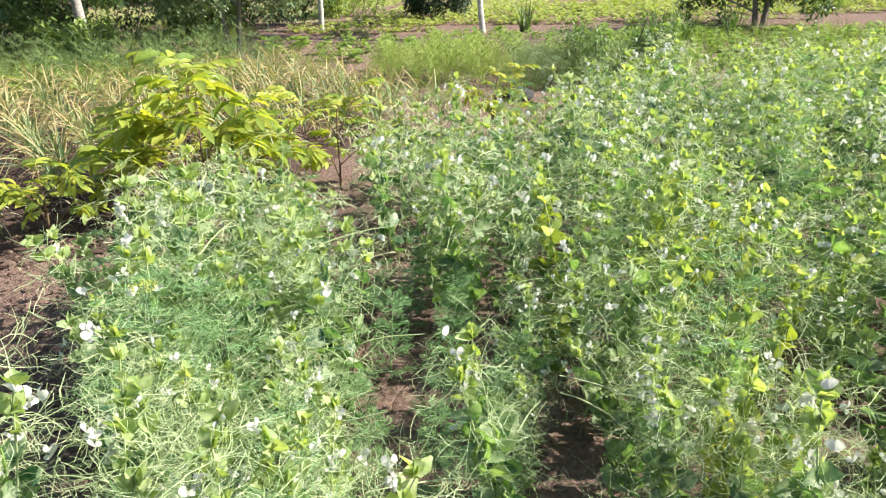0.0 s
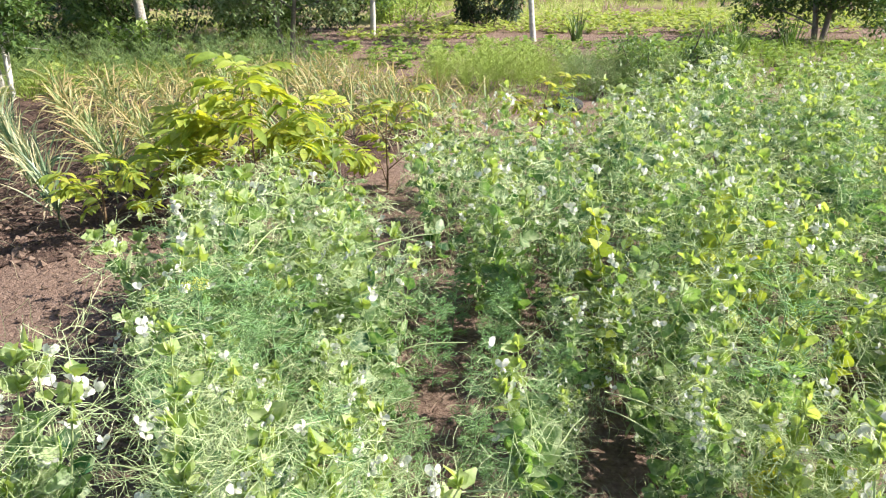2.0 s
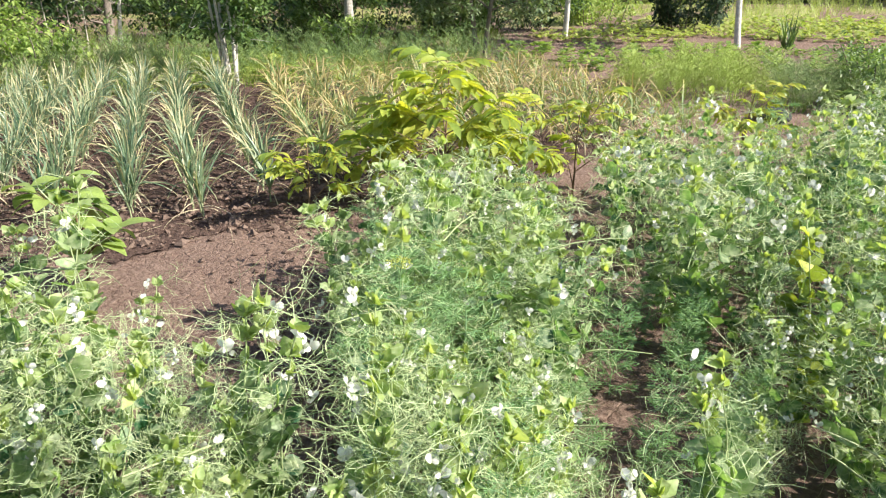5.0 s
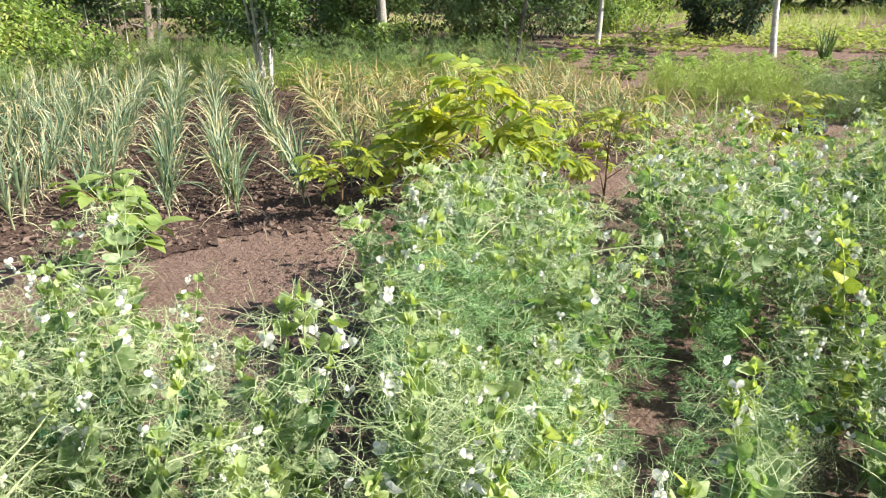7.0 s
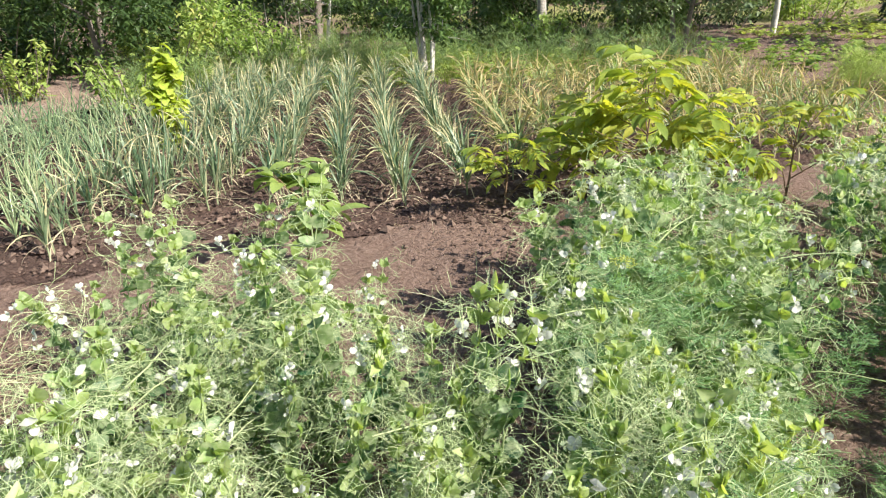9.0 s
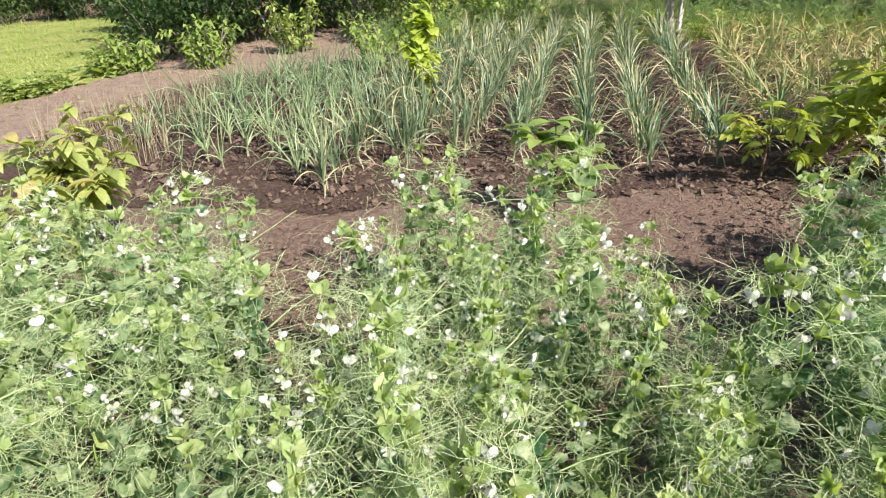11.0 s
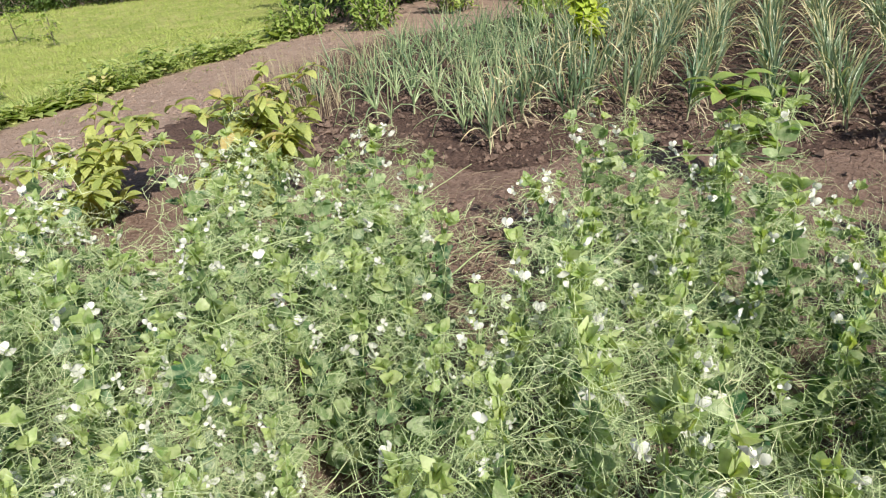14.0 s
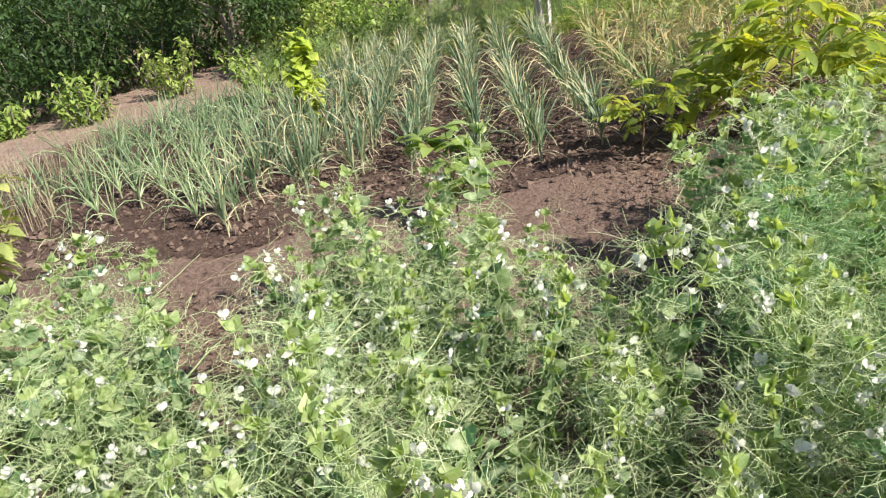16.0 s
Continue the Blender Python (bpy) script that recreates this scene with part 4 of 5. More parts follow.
def build_litter():
    """Dry pea straw that lies in the furrows and under the plants."""
    g = random.Random(14)
    o = Geo()
    for _ in range(1500):
        r = g.random()
        if r < .5:
            f = FURROWS[0] if g.random() < .6 else FURROWS[5]
            k = g.randrange(len(f) - 1)
            t = g.random()
            x, y = f[k][0] + (f[k + 1][0] - f[k][0]) * t + g.gauss(0, .12), f[k][1] + (f[k + 1][1] - f[k][1]) * t + g.gauss(0, .1)
        elif r < .8:
            x, y = g.uniform(-3.2, -.8), g.uniform(-1.2, 1.1)
        else:
            x, y = row_place(g.uniform(3.9, 5.4), g.uniform(-2.6, .8))
        a = g.uniform(0, 6.28)
        o.tube(arc(Vector((x, y, g.uniform(.01, .07))), Vector((math.cos(a), math.sin(a), g.uniform(-.1, .35))), g.uniform(.05, .20), .5, 3, g, .2), .0015, .0008, 3)
    tagged(new("dry_straw", mesh_of("dry_straw", o.arrays(), STRAW)), "dry pale straw and dead tendrils on the soil", "straw", kind="stuff")


build_litter()

# ---------------------------------------------------------------- saplings and shrubs


def compound_leaf(g, length, pairs, leaflet):
    """A walnut leaf: a stalk with paired leaflets and one at its end, along +y, drooping."""
    stalk, leaf = Geo(), Geo()
    pts = arc(Vector((0, 0, 0)), Vector((0, 1, .35)), length, .9, pairs + 2, g, .05)
    stalk.tube(pts, .0022, .001, 4)
    for k in range(2, len(pts)):
        last = k == len(pts) - 1
        for sgn in ((0,) if last else (-1, 1)):
            bd = (pts[k] - pts[k - 1]).normalized()
            d = (bd * (.45 if sgn else 1) + Vector((sgn, 0, g.uniform(-.25, .2)))).normalized()
            size = leaflet * g.uniform(.75, 1.15) * (1.15 if last else .7 + .1 * k)
            leaf.blade(arc(pts[k], d, size, g.uniform(.3, .9), 5, g, .05), Vector((0, -.1, 1)), size * .42, g.uniform(.1, .5), (.15, .75, 1, .92, .55, .04))
    return stalk, leaf


def simple_leaf(g, size, wide=.5, droop=0.0):
    leaf = Geo()
    leaf.blade(arc(Vector((0, 0, 0)), Vector((0, 1, .1 + droop * .4)), size, droop + g.uniform(.5, 1.1), 5, g, .04), Vector((0, -.1, 1)), size * wide, g.uniform(.1, .4), (.12, .75, 1, .9, .55, .04))
    return leaf


gs = random.Random(31)
WAL_STALK, WAL_LEAF = [], []
for _i in range(4):
    _s, _l = compound_leaf(gs, gs.uniform(.20, .28), 4, .095)
    WAL_STALK.append(mesh_of("walnut_leafstalk", _s.arrays(), WALNUT))
    WAL_LEAF.append(mesh_of("walnut_leaflets", _l.arrays(), WALNUT))
CHERRY_ARRAYS = [simple_leaf(gs, gs.uniform(.11, .15), .46, .5).arrays() for _i in range(4)]
CHERRY_LEAF = [mesh_of("cherry_leaf", a, CHERRY) for a in CHERRY_ARRAYS]


def aim(c, d, roll, size=1.0):
    """A pose at c whose y axis points along d, with z as far up as it can be."""
    y = d.normalized()
    x = y.cross(Vector((0, 0, 1)))
    x = x.normalized() if x.length > 1e-4 else Vector((1, 0, 0))
    z = x.cross(y)
    m = Matrix((x, y, z)).transposed().to_4x4()
    return Matrix.Translation(c) @ m @ Matrix.Rotation(roll, 4, "Y") @ Matrix.Diagonal((size, size, size, 1))


def walnut(x, y, tall, branches, per, label, seed, spread=.6, size=1.0):
    g = random.Random(seed)
    ob = thing("walnut_sapling", label, "walnut sapling", placed(x, y), group="walnut saplings")
    wood = Geo()
    trunk = arc(Vector((0, 0, -.03)), Vector((g.uniform(-.1, .1), g.uniform(-.1, .1), 1)), tall * .95, -.2, 6, g, .07)
    wood.tube(trunk, .009, .004, 6)
    tips = [(trunk[k], None) for k in (3, 4, 5, 6)]
    for i in range(branches):
        a = i * 2.4 + g.uniform(-.4, .4)
        k = g.randrange(1, 5)
        b = arc(trunk[k], Vector((math.cos(a) * spread, math.sin(a) * spread, g.uniform(.3, 1))), tall * g.uniform(.4, .65), -.1, 4, g, .1)
        part("branch", mesh_of("walnut_branch", Geo().tube(b, .005, .0025, 5).arrays(), TWIG), ob)
        tips += [(b[q], a) for q in (2, 3, 4)]
    part("stem", mesh_of("walnut_wood", wood.arrays(), TWIG), ob, "thin brown stem")
    for c, a in tips:
        for j in range(per):
            w = g.uniform(0, 6.28) if a is None else a + g.uniform(-1.4, 1.4)
            d = Vector((math.cos(w), math.sin(w), g.uniform(-.1, .7)))
            k = g.randrange(4)
            leaf = part("leaf", WAL_LEAF[k], ob, "", aim(c, d, g.uniform(-.4, .4), size * g.uniform(.75, 1.15)))
            part("leafstalk", WAL_STALK[k], leaf)
    return ob


walnut(-2.15, 4.05, .90, 16, 2, "young walnut tree with yellow-green drooping compound leaves", 61, 1.25, 1.3)
walnut(-2.72, 3.25, .50, 4, 2, "small walnut seedling at the edge of the garlic bed", 62, .9, .8)
walnut(-1.30, 4.30, .62, 5, 2, "small walnut seedling with yellowing leaves", 63, .6, .8)
walnut(-.36, 5.75, .58, 5, 2, "bushy sapling with yellow-green leaves behind the peas", 64, .8, .75)
BROAD_LEAF = [mesh_of("broad_leaf", simple_leaf(gs, gs.uniform(.15, .20), .52).arrays(), BROAD) for _i in range(3)]


def broad_sapling(x, y, tall, label, seed):
    g = random.Random(seed)
    ob = thing("pear_sapling", label, "pear sapling", placed(x, y))
    trunk = arc(Vector((0, 0, -.03)), Vector((.05, .03, 1)), tall, 0, 6, g, .06)
    part("stem", mesh_of("pear_stem", Geo().tube(trunk, .007, .003, 6).arrays(), TWIG), ob)
    twigs = [trunk]
    for i in range(6):
        a = i * 2.2
        b = arc(trunk[2 + i % 3], Vector((math.cos(a) * .7, math.sin(a) * .7, .8)), tall * .4, 0, 4, g, .1)
        part("branch", mesh_of("pear_branch", Geo().tube(b, .004, .002, 5).arrays(), TWIG), ob)
        twigs.append(b)
    for tw in twigs:
        for k in range(2, len(tw)):
            for _k in range(3):
                w = g.uniform(0, 6.28)
                part("leaf", BROAD_LEAF[g.randrange(3)], ob, "", aim(tw[k], Vector((math.cos(w), math.sin(w), g.uniform(-.3, .8))), g.uniform(-.4, .4), g.uniform(.6, 1.05)))


broad_sapling(-2.98, 1.84, .60, "low sapling with broad green leaves beside the peas", 65)


def cherry(x, y, tall, branches, label, seed, spread, reach=1.0):
    g = random.Random(seed)
    ob = thing("cherry_sapling", label, "cherry sapling", placed(x, y), group="cherry saplings")
    wood = Geo()
    trunk = arc(Vector((0, 0, -.03)), Vector((g.uniform(-.1, .1), g.uniform(-.1, .1), 1)), tall, 0, 6, g, .08)
    wood.tube(trunk, .008, .003, 6)
    twigs = [trunk[2:]]
    for i in range(branches):
        a = i * 2.4 + g.uniform(-.5, .5)
        b = arc(trunk[g.randrange(0, 5)], Vector((math.cos(a) * spread, math.sin(a) * spread, g.uniform(.25, 1))), tall * reach * g.uniform(.45, .75), .1, 6, g, .1)
        part("branch", mesh_of("cherry_branch", Geo().tube(b, .004, .0018, 5).arrays(), TWIG), ob)
        twigs.append(b)
    part("stem", mesh_of("cherry_wood", wood.arrays(), TWIG), ob, "reddish brown twigs")
    spots = []
    for tw in twigs:
        for k in range(1, len(tw)):
            for j in range(5):
                w = g.uniform(0, 6.28)
                c = tw[k - 1].lerp(tw[k], g.random())
                spots.append((g.randrange(4), aim(c, Vector((math.cos(w), math.sin(w), g.uniform(-.5, .6))), g.uniform(-.4, .4), g.uniform(.65, 1.1))))
    g.shuffle(spots)
    for k, m in spots[:290]:
        part("leaf", CHERRY_LEAF[k], ob, "", m)
    tagged(part("foliage", mesh_of("cherry_foliage", merged([(CHERRY_ARRAYS[k], m) for k, m in spots[290:]]), CHERRY), ob), kind="stuff")
    return ob


cherry(-4.15, -.45, .74, 24, "cherry sapling with drooping yellow-green leaves and reddish tips", 71, .8)
cherry(-4.72, -1.42, .54, 22, "low cherry sapling with drooping pale green leaves beside the path", 72, 1.3, 1.5)

# the bright plant that stands in the garlic bed


def lime_plant(x, y):
    g = random.Random(81)
    ob = thing("lettuce_plant", "tall bolted lettuce with bright yellow-green leaves", "lettuce plant", placed(x, y))
    stem, leaf = Geo(), Geo()
    pts = arc(Vector((0, 0, -.02)), Vector((.06, .02, 1)), .98, 0, 8, g, .04)
    stem.tube(pts, .012, .006, 6)
    shoots = [pts]
    for i in range(7):
        w = i * 2.4
        shoots.append(arc(pts[1 + i % 5], Vector((math.cos(w) * .5, math.sin(w) * .5, 1)), g.uniform(.22, .36), .2, 5, g, .1))
        stem.tube(shoots[-1], .006, .003, 5)
    for tw in shoots:
        for i in range(120 if tw is pts else 22):
            k = g.randrange(1, len(tw))
            c = tw[k - 1].lerp(tw[k], g.random())
            w = g.uniform(0, 6.28)
            size = g.uniform(.08, .16)
            leaf.blade(arc(c, Vector((math.cos(w), math.sin(w), g.uniform(-.1, 1.2))), size, g.uniform(.5, 2.0), 4, g, .14), Vector((0, 0, 1)), size * g.uniform(.55, .85), .3, (.5, 1, 1, .8, .3), .4, g)
    part("stem", mesh_of("lettuce_stem", stem.arrays(), LIME), ob)
    part("foliage", mesh_of("lettuce_leaves", leaf.arrays(), LIME), ob)


lime_plant(-6.35, 2.9)

# ---------------------------------------------------------------- grass, weeds, low crops


def tuft(seed, n, length, width, spread, droop, segs=3):
    g = random.Random(seed)
    o = Geo()
    for _ in range(n):
        a = g.uniform(0, 6.28)
        d = Vector((math.cos(a) * spread, math.sin(a) * spread, 1)).normalized()
        L = length * g.uniform(.5, 1.1)
        c = Vector((g.uniform(-.5, .5) * spread * length, g.uniform(-.5, .5) * spread * length, -.01))
        o.blade(arc(c, d, L, g.uniform(.2, 1) * droop, segs, g, .08), Vector((math.cos(a), math.sin(a), .2)) * -1, width, .3, {3: [1, .9, .6, .1], 2: [1, .8, .1], 1: [1, .15]}[segs])
    return o.arrays()


def broad_clump(seed, n, size, radius, high):
    g = random.Random(seed)
    o = Geo()
    for _ in range(n):
        a, r = g.uniform(0, 6.28), radius * math.sqrt(g.random())
        c = Vector((math.cos(a) * r, math.sin(a) * r, high * g.random() * (1 - .5 * r / radius)))
        w = g.uniform(0, 6.28)
        L = size * g.uniform(.6, 1.2)
        o.blade(arc(c, Vector((math.cos(w), math.sin(w), g.uniform(.1, 1))), L, g.uniform(.3, 1), 3, g, .1), Vector((0, 0, 1)), L * .6, .25, (.3, 1, .85, .08))
    return o.arrays()


def feather_clump(seed, n, high):
    g = random.Random(seed)
    o = Geo()
    for _ in range(n):
        a = g.uniform(0, 6.28)
        p = arc(Vector((g.uniform(-.1, .1), g.uniform(-.1, .1), 0)), Vector((math.cos(a) * .35, math.sin(a) * .35, 1)), high * g.uniform(.6, 1.1), .3, 4, g, .1)
        o.tube(p, .003, .0015, 3)
        for k in range(1, 5):
            for j in range(7):
                w = g.uniform(0, 6.28)
                o.tube(arc(p[k], Vector((math.cos(w), math.sin(w), .7)), high * g.uniform(.12, .26), 0, 1, g, .2), .002, .0012, 3)
    return o.arrays()


def field(name, plan, gap, kinds, material, label, category, seed, sizes=(.8, 1.2), tries=9000, keep=None):
    g = random.Random(seed)
    pts = scatter(plan, gap, g, tries, keep)
    return stuff(name, [(kinds[g.randrange(len(kinds))], placed(x, y, 0, g.uniform(0, 6.28), g.uniform(*sizes))) for x, y in pts], material, label, category)


GRASSES = [tuft(600 + i, 16, .30, .007, .5, 1.0) for i in range(4)]
SHORT = [tuft(620 + i, 14, .085, .004, .6, .5, 1) for i in range(4)]
WEEDS = [broad_clump(640 + i, 40, .115, .14, .22) for i in range(4)]
BERRIES = [broad_clump(660 + i, 30, .13, .22, .20) for i in range(4)]
FEATHERS = [feather_clump(680 + i, 11, .5) for i in range(3)]

near_lawn = LAWN_EDGE[1:] + [(-15, 1.2), (-16, -6), (-8, -7)]
field("lawn_grass", near_lawn, .085, SHORT, LAWN, "short bright green lawn grass", "lawn", 1, (.7, 1.3), 22000)
field("far_lawn_grass", [(-14.5, 1), (-23, 2.6), (-29, -3), (-30, -12), (-15, -8)], .22, SHORT, LAWN, "bright green grass further across the lawn", "lawn", 2, (1.2, 2.0), 9000)
g_edge = random.Random(9)
# rosettes with ascending leaves, small bushy weeds, and coarse grass between them
EDGE_KINDS = [mesh_of("rosette", broad_clump(650 + i, 20, .15, .09, .05), EDGE_WEED) for i in range(3)]
EDGE_KINDS += [mesh_of("bushy_weed", broad_clump(655 + i, 46, .075, .12, .27), EDGE_WEED) for i in range(3)]
EDGE_KINDS += [mesh_of("coarse_grass", tuft(658 + i, 30, .24, .009, .6, 1.1), EDGE_WEED) for i in range(2)]
EDGE_LABELS = ["low broad-leaved weed rosette along the edge of the lawn"] * 3 + ["small bushy weed along the edge of the lawn"] * 3 + ["tuft of coarse grass along the edge of the lawn"] * 2
edge_spots = []
for (ax, ay), (bx, by) in zip(LAWN_EDGE[1:], LAWN_EDGE[2:]):
    for _i in range(int(math.hypot(bx - ax, by - ay) * 42)):
        f, o = g_edge.random(), g_edge.uniform(-.10, .10) + .75 * g_edge.random() ** 1.5
        x, y = ax + (bx - ax) * f - .75 * o, ay + (by - ay) * f - .65 * o
        if noise.noise((x * 2.1, y * 2.1, 6.0)) > -.2:
            edge_spots.append((x, y))
for x, y in edge_spots:
    k = g_edge.randrange(8)
    w = thing("weed_clump", EDGE_LABELS[k], "weed", placed(x, y, 0, g_edge.uniform(0, 6.28), g_edge.uniform(.8, 1.7)), group="weeds along the lawn")
    part("foliage", EDGE_KINDS[k], w)
back_plan = [row_place(*q) for q in ((9.3, -4), (9.8, 1), (8.6, 3.6), (12, 4.2), (14, 1), (13.5, -4.4), (11, -4.6))]
field("tall_grass", back_plan, .20, GRASSES, GRASS, "rough tall grass behind the garlic bed", "grass", 3, (.9, 1.7), 5000)
field("wild_weeds", back_plan, .50, FEATHERS, WILD, "feathery green weeds among the tall grass", "weeds", 4, (.8, 1.3), 2500)
field("fennel_patch", [(-2.3, 8.6), (-1.5, 8.4), (-.3, 8.4), (-.2, 9.4), (-.7, 10.0), (-2.0, 10.1)], .19, FEATHERS, FENNEL, "soft light green feathery fennel bed", "fennel", 5, (.4, 1.05), 2000)
field("dill_bed", [(-.25, 8.1), (.5, 8.0), (1.4, 8.6), (1.2, 9.6), (-.2, 9.8)], .19, FEATHERS, WILD, "darker feathery dill bed beside the fennel", "dill", 18, (.4, 1.0), 1500)
field("plume_grass", [(-11.8, 6.4), (-9.6, 6.0), (-9.2, 7.6), (-10.6, 9.0), (-12.2, 8.6)], .24, GRASSES, PLUME, "pale seeding grass behind the garlic bed", "grass", 19, (1.3, 2.3), 900)
field("broad_weeds", back_plan, .5, WEEDS, WEED, "leafy green weeds in the tall grass", "weeds", 20, (.8, 1.5), 1800)
field("weedy_soil_grass", [(-4.4, 9.0), (-2.6, 8.3), (-1.2, 6.6), (-.6, 6.2), (.3, 6.6), (.4, 8.3), (-2.5, 8.6), (-3.0, 10.6), (-4.6, 12)], .2, GRASSES, GRASS, "thin weedy grass on the soil behind the beds", "grass", 16, (.45, 1.0), 1800)
field("soil_weeds", [(-4.5, 10.6), (-.5, 10.4), (3, 11), (3, 14.5), (-3, 14), (-5, 13)], .38, WEEDS, WEED, "scattered low weeds on the bare soil", "weeds", 17, (.5, 1.3), 900)
field("weedy_grass", [(.2, 8.6), (4.5, 8.4), (9, 9.5), (9, 14), (2, 14), (.8, 11)], .22, GRASSES, GRASS, "weedy grass behind the pea stand", "grass", 6, (.7, 1.4), 6000)
field("weedy_leaves", [(.2, 8.2), (4.5, 8.0), (9, 9.5), (9, 13.5), (2, 13.5), (.8, 11)], .45, WEEDS, WEED, "green broad-leaved weeds in the rough grass", "weeds", 7, (.6, 1.3), 2500)
field("strawberry_bed", [(-5.8, 15.4), (-3.8, 14.6), (-2.4, 15.2), (.2, 16.2), (6, 16.6), (14, 17), (14, 23), (-4, 22.5), (-4.6, 17.5)], .34, BERRIES, BERRY, "yellow-green strawberry rows on bare soil", "strawberry plants", 8, (.8, 1.3), 5200,
      lambda x, y: math.sin(y * 3.1 + x * .3) > -.1)
field("green_meadow", [(-5, 23.4), (20, 23.8), (26, 38), (-14, 40)], .55, GRASSES, LAWN, "green meadow far behind the strawberries", "meadow", 9, (1.6, 2.4), 2600)
field("orchard_grass", [(-16, 8), (-8.4, 9.2), (-5, 11.5), (-6, 15), (-9, 20), (-20, 18)], .28, GRASSES, GRASS, "shaded rough grass under the fruit trees", "grass", 10, (.7, 1.5), 6000)

# ---------------------------------------------------------------- trees


def crown_arrays(seed, blobs, leaves, size):
    """Leaves in loose sprays about branch ends (centre, radius)."""
    g = random.Random(seed)
    o = Geo()
    for _ in range(leaves):
        c, r = blobs[g.randrange(len(blobs))]
        d = Vector((g.gauss(0, 1), g.gauss(0, 1), g.gauss(0, .8)))
        d = d.normalized() * r * g.random() ** .45
        w = g.uniform(0, 6.28)
        L = size * g.uniform(.7, 1.3)
        o.blade(arc(c + d, Vector((math.cos(w), math.sin(w), g.uniform(-.7, .5))), L, .5, 1, g, .1), Vector((g.uniform(-.5, .5), g.uniform(-.5, .5), 1)), L * .55, .25, (1, .35))
    return o.arrays()


def tree(name, label, x, y, tall, clear, reach, leaves, leaf_size, seed, bark=None, stems=1, thick=.05, leaf_mat=None, lean=.06):
    g = random.Random(seed)
    ob = thing(name, label, "tree" if "tree" in name else "bush", placed(x, y))
    wood, blobs = Geo(), []
    for s in range(stems):
        a = s * 6.28 / stems + g.uniform(-.3, .3)
        out = (.09 if stems > 1 else lean)
        base = Vector((math.cos(a), math.sin(a), 0)) * (.07 if stems > 1 else 0) + Vector((0, 0, -.05))
        tr = arc(base, Vector((math.cos(a) * out, math.sin(a) * out, 1)), tall * .8, -.1, 8, g, .05)
        wood.tube(tr, thick, thick * .3, 7)
        for i in range(9 if stems == 1 else 5):
            k = max(1, min(7, int(clear / tall * 10) + g.randrange(0, 6)))
            b = g.uniform(0, 6.28)
            br = arc(tr[k], Vector((math.cos(b), math.sin(b), g.uniform(.1, .9))), reach * g.uniform(.6, 1.1), .25, 6, g, .14)
            wood.tube(br, thick * .38, .004, 5)
            for q in (3, 4, 5, 6):
                blobs.append((br[q], reach * .20))
                tw = arc(br[q], Vector((g.uniform(-1, 1), g.uniform(-1, 1), g.uniform(-.5, .7))), reach * .4, .3, 3, g, .1)
                wood.tube(tw, .005, .002, 3)
                blobs.append((tw[-1], reach * .17))
    part("trunk", mesh_of(name + "_trunk", wood.arrays(), bark or BARK), ob)
    part("crown", mesh_of(name + "_crown", crown_arrays(seed + 1, blobs, leaves, leaf_size), leaf_mat or TREE_LEAF), ob)
    return ob


tree("fruit_tree", "young fruit tree with a whitewashed trunk in the soil", -1.17, 14.65, 4.2, 1.7, 1.5, 5000, .09, 901, LIMED, 1, .065, lean=-.08)
tree("fruit_tree", "thin fruit tree with a whitewashed trunk", -5.0, 16.0, 4.2, 1.5, 1.5, 3000, .09, 903, LIMED, 1, .07)
tree("fruit_tree", "old fruit tree with a pale limed trunk", -8.1, 11.8, 4.0, .75, 1.8, 11000, .09, 905, GREY_LIMED, 1, .11)
tree("fruit_tree", "several-stemmed young tree with whitewashed stems", -7.1, 7.35, 2.7, 1.0, .8, 6500, .075, 907, LIMED, 5, .028)
tree("fruit_tree", "low spreading fruit tree with narrow green leaves", -5.0, 11.2, 2.9, 1.0, 1.4, 8500, .075, 909, BARK, 2, .05, WILLOW)
tree("fruit_tree", "dark spreading fruit tree beyond the weeds", 4.3, 15.1, 3.0, .5, 1.7, 11000, .09, 911, BARK, 2, .06)
tree("fruit_tree", "fruit tree with leaves hanging close to the ground", -12.0, 4.9, 3.6, .2, 1.5, 7500, .08, 913, BARK, 2, .06, SHADED_LEAF)
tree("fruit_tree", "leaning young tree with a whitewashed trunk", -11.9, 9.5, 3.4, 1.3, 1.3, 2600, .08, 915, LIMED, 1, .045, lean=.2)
tree("fruit_tree", "shady fruit tree behind the grass", -14.0, 11.0, 4.6, .9, 2.2, 6000, .10, 917, BARK, 1, .1, SHADED_LEAF)
tree("fruit_tree", "shady fruit tree deep in the orchard", -11.5, 16.0, 4.6, .9, 2.3, 6000, .10, 919, BARK, 1, .1, SHADED_LEAF)
tree("bush", "leafy bush with small yellow blossoms", -12.2, 7.0, 1.9, .1, .9, 3800, .08, 921, BARK, 5, .02, WEED)


def bushy(name, label, x, y, wide, high, leaves, size, mat, seed, deep=None):
    """A dense bush: many bowed stems from one base, with leaves right down to the ground."""
    g = random.Random(seed)
    ob = thing(name, label, "bush" if name != "hedge" else "hedge", placed(x, y))
    wood, blobs = Geo(), []
    for i in range(16):
        a = g.uniform(0, 6.28)
        r = g.random() ** .6
        c = Vector((math.cos(a) * wide * .5 * r, math.sin(a) * (deep or wide) * .5 * r, -.03))
        st = arc(c, Vector((math.cos(a) * .35, math.sin(a) * .35, 1)), high * g.uniform(.6, 1.0), .1, 5, g, .12)
        wood.tube(st, .018, .006, 4)
        blobs += [(q, wide * .17) for q in st[1:]]
    part("framework", mesh_of(name + "_stems", wood.arrays(), BARK), ob)
    part("foliage", mesh_of(name + "_leaves", crown_arrays(seed + 1, blobs, leaves, size), mat), ob)
    return ob


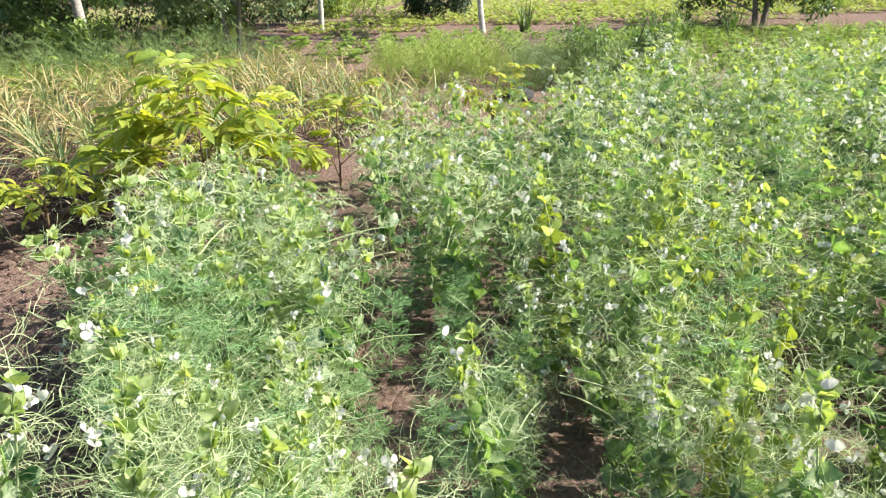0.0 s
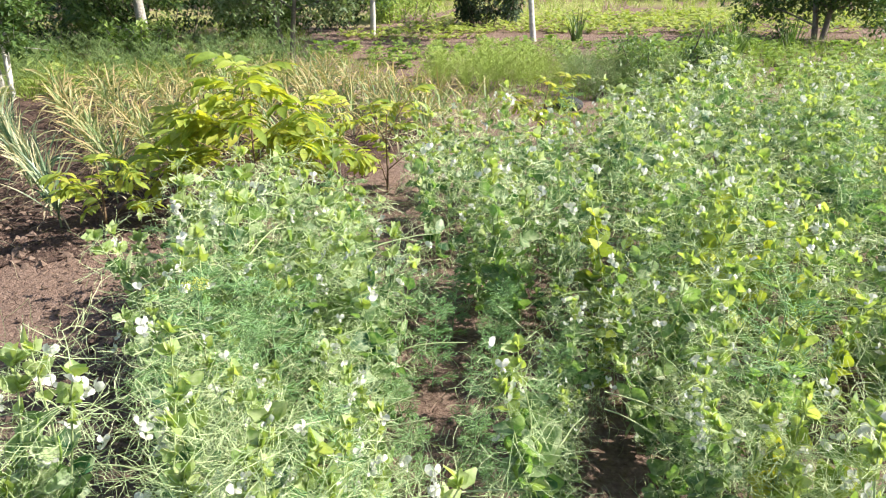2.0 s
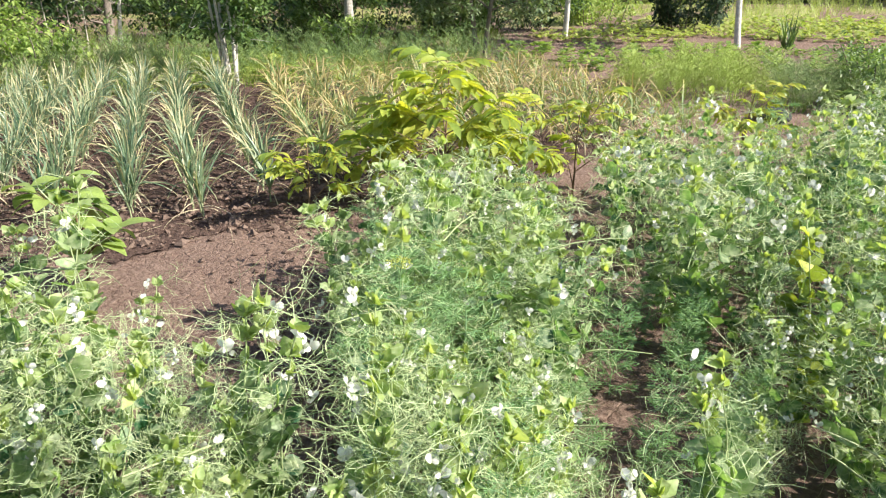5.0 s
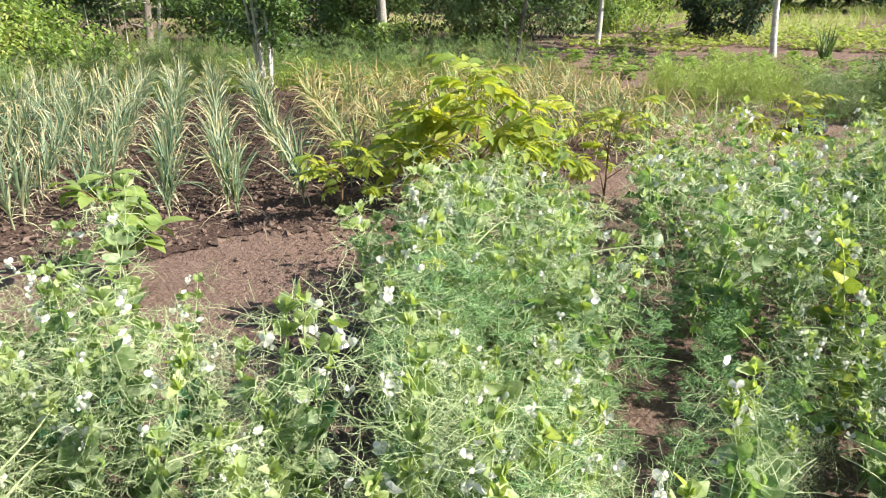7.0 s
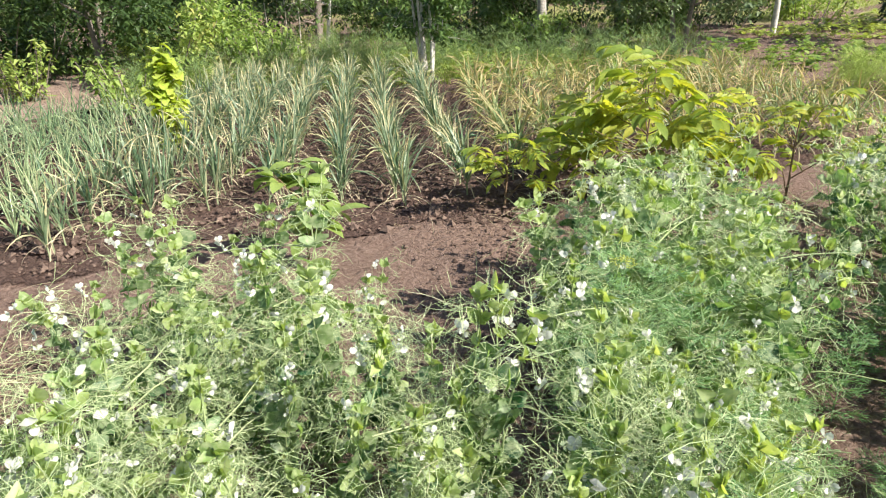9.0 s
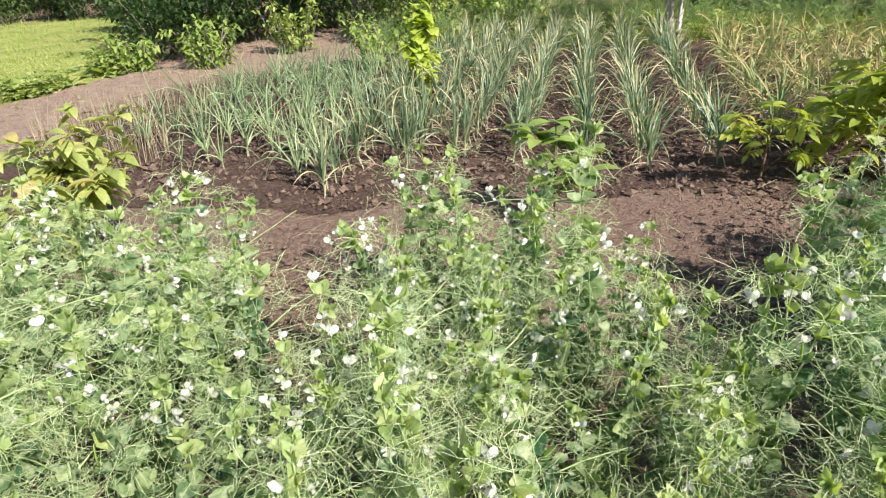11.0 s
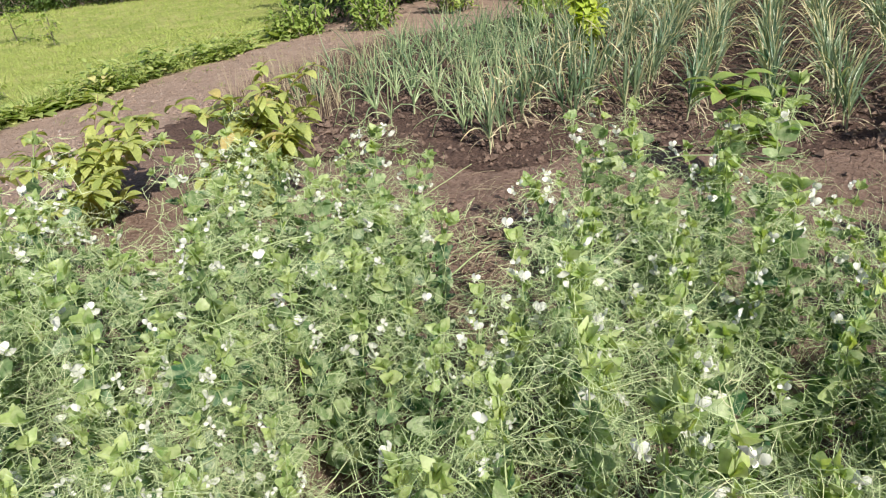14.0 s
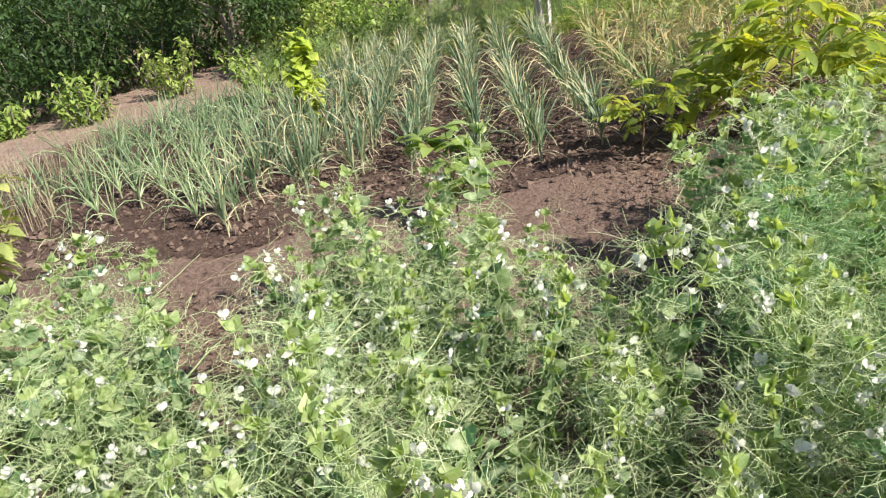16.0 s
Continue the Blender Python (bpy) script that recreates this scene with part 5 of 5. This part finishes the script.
bushy("bush", "dark dense columnar evergreen bush", -2.85, 18.6, 1.7, 2.4, 6000, .10, DARK_LEAF, 931)
bushy("bush", "bright green leafy bush at the orchard's edge", -5.6, 20.5, 2.2, 1.4, 3500, .10, WEED, 933)
bushy("bush", "small round green bush in the weeds", 1.0, 8.7, .95, .85, 3200, .05, TREE_LEAF, 935)
bushy("bush", "yellow-green leafy weed bush on the soil's edge", -10.7, 1.9, .6, .7, 600, .09, WEED, 937)
bushy("bush", "yellow-green leafy bush at the corner of the lawn", -11.4, .9, .5, .6, 500, .09, WEED, 939)
bushy("bush", "slender sapling bush by the hedge", -11.2, 3.3, .5, .9, 700, .08, WEED, 941)
hedges = []
for n, (wd, hi, leafy) in enumerate(((2.4, 2.1, SHADED_LEAF), (2.6, 2.5, SHADED_LEAF), (2.0, 1.7, TREE_LEAF))):
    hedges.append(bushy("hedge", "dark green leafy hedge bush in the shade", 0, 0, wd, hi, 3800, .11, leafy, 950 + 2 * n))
hedge_spots = [(-13.0, 1.9), (-13.6, 3.6), (-15.4, 2.6), (-17.8, 2.9), (-20.5, 3.2), (-14.4, 5.6), (-14.6, 7.6), (-15.4, 9.6), (-13.6, 12.6), (-11.4, 13.6), (-9.6, 14.2), (-8.0, 15.4), (-6.8, 17.2),
               (-16.6, 5.0)]
for n in range(13):
    hedge_spots.append((-23.5 - .85 * n, 3.2 - 1.35 * n))
g_hedge = random.Random(4)
for n, (x, y) in enumerate(hedge_spots):
    k = n % 3 if n > 2 else n
    m = placed(x, y, 0, g_hedge.uniform(0, 6.28), g_hedge.uniform(.85, 1.15))
    if n < 3:
        hedges[n].matrix_basis = m
    else:
        copy_thing(hedges[k], m)
bushy("bush", "leafy raspberry bush with yellow-green leaves", -11.3, 5.6, 1.2, 1.2, 2400, .09, WEED, 961)
bushy("bush", "leafy bush with yellow-green leaves under the trees", -10.4, 6.8, 1.0, 1.0, 1800, .08, WEED, 963)
bushy("bush", "low leafy bush behind the bright lettuce", -8.3, 3.6, .6, .8, 1100, .07, WEED, 965)
bushy("bush", "small leafy bush by the limed trunk", -7.2, 10.4, .8, .9, 1500, .08, WEED, 967)


def iris(x, y, size, seed):
    ob = thing("iris_clump", "clump of upright sword-shaped green leaves", "iris", placed(x, y, 0, seed, size), group="iris clumps")
    part("foliage", mesh_of("iris_leaves", tuft(seed, 34, .55, .028, .32, .5), TREE_LEAF), ob)


for n, (x, y, s) in enumerate(((1.9, 12.2, 1.2), (2.35, 12.7, 1.2), (2.2, 11.9, 1.0), (-.3, 14.8, 1.2), (3.3, 13.0, 1.1))):
    iris(x, y, s, 700 + n)


def lawn_tree(x, y, tall, leaves, seed):
    tree("young_tree", "thin young fruit tree standing on the lawn", x, y, tall, .25, tall * .32, leaves, .06, seed, BARK, 1, .014, WEED)


lawn_tree(-17.6, -4.3, 1.7, 700, 971)
lawn_tree(-15.8, -3.3, .9, 220, 973)
lawn_tree(-9.8, -3.2, .75, 160, 975)


def tree_belt():
    """The distant rim of trees that closes the garden."""
    g = random.Random(77)
    crowns, trunks = [], []
    for k in range(4):
        blobs = [(Vector((g.uniform(-1.6, 1.6), g.uniform(-1.6, 1.6), g.uniform(.3, 5.5))), 1.1) for _ in range(26)]
        crowns.append(mesh_of("belt_crown", crown_arrays(990 + k, blobs, 1800, .34), SHADED_LEAF))
        wood = Geo().tube(arc(Vector((0, 0, -.1)), Vector((0, 0, 1)), 5, 0, 5, g, .05), .16, .05, 6)
        trunks.append(mesh_of("belt_trunk", wood.arrays(), BARK))
    for i in range(58):
        a = radians(35 + i * 2.75)
        r = 33 + 6 * (i % 3) + g.uniform(-1.5, 1.5)
        x, y = math.cos(a) * r * 1.0, math.sin(a) * r + 2
        t = thing("tree", "dark leafy tree in the distant tree line", "tree", placed(x, y, 0, g.uniform(0, 6.28), g.uniform(.9, 1.35)), group="distant trees")
        k = g.randrange(4)
        part("crown", crowns[k], t)
        part("trunk", trunks[k], t)


tree_belt()


def stick(x, y, tall, lean, seed):
    g = random.Random(seed)
    o = Geo().tube(arc(Vector((0, 0, -.05)), Vector((lean, g.uniform(-.05, .05), 1)), tall, 0, 5, g, .03), .013, .008, 5)
    ob = new("stick", mesh_of("stick", o.arrays(), DRY_STICK))
    ob.matrix_basis = placed(x, y)
    tagged(ob, "bare pale wooden stick stuck in the grass", "stick", "sticks in the grass")


for n, (x, y, h, ln) in enumerate(((-12.6, 8.6, 1.1, -.12), (-12.3, 8.8, 1.15, .05), (-12.0, 8.9, 1.2, -.03), (-12.8, 8.3, 1.0, .1))):
    stick(x, y, h, ln, n)


def path_debris():
    """Crumbs of earth and bits of straw on the sandy path."""
    g = random.Random(15)
    kinds = [Geo().lump((0, 0, 0), 1.0, 0.6, 40 + i).arrays() for i in range(5)]
    pts = scatter([(-3.4, -4.6), (-5.0, -2.3), (-5.3, -1.8), (-7.2, -.85), (-9.1, .5), (-10, 2.5), (-11.2, 1.2), (-10.2, -.6), (-8.6, -2.45), (-6.0, -4.8)], .05, g, 5200)
    stuff("path_crumbs", [(kinds[g.randrange(5)], placed(x, y, 0, g.uniform(0, 6.28), .006 + .024 * g.random() ** 2.5)) for x, y in pts], CLOD_PALE, "small crumbs of dry earth on the sandy path", "earth crumbs", False)
    blades = [tuft(760 + i, 7, .10, .004, .8, .9, 2) for i in range(3)]
    stuff("path_grass", [(blades[g.randrange(3)], placed(x, y, 0, g.uniform(0, 6.28), g.uniform(.5, 1.3))) for x, y in pts[::14]], GRASS, "sparse grass sprouts along the sandy path", "grass", True)
    stalks = [tuft(770 + i, 9, .42, .004, .22, .3, 2) for i in range(3)]
    edge = scatter([row_place(4.1, -4.0), row_place(4.4, -5.4), row_place(6.0, -5.8), row_place(7.8, -5.0), row_place(6.0, -4.6)], .16, g, 900)
    stuff("dry_grass", [(stalks[g.randrange(3)], placed(x, y, 0, g.uniform(0, 6.28), g.uniform(.7, 1.3))) for x, y in edge], STRAW, "dry pale grass stalks between the onions and the path", "grass", True)


path_debris()


# A low, flattened lump in one dark grey, for a dark spot on the soil.
def stone(x, y, r, seed):
    g = random.Random(seed)
    bm = bmesh.new()
    bmesh.ops.create_icosphere(bm, subdivisions=3, radius=r)
    for v in bm.verts:
        v.co *= 1 + .22 * noise.noise(v.co * 7 + Vector((seed, 0, 0)))
        v.co.z *= .42
    me = bpy.data.meshes.new("stone")
    bm.to_mesh(me)
    bm.free()
    me.materials.append(DARK_LUMP)
    ob = new("stone", me)
    ob.matrix_basis = placed(x, y, r * .2, g.uniform(0, 6.28))
    tagged(ob, "dark grey flattish lump on bare soil by the fennel", "stone")


stone(-.22, 7.55, .19, 3)
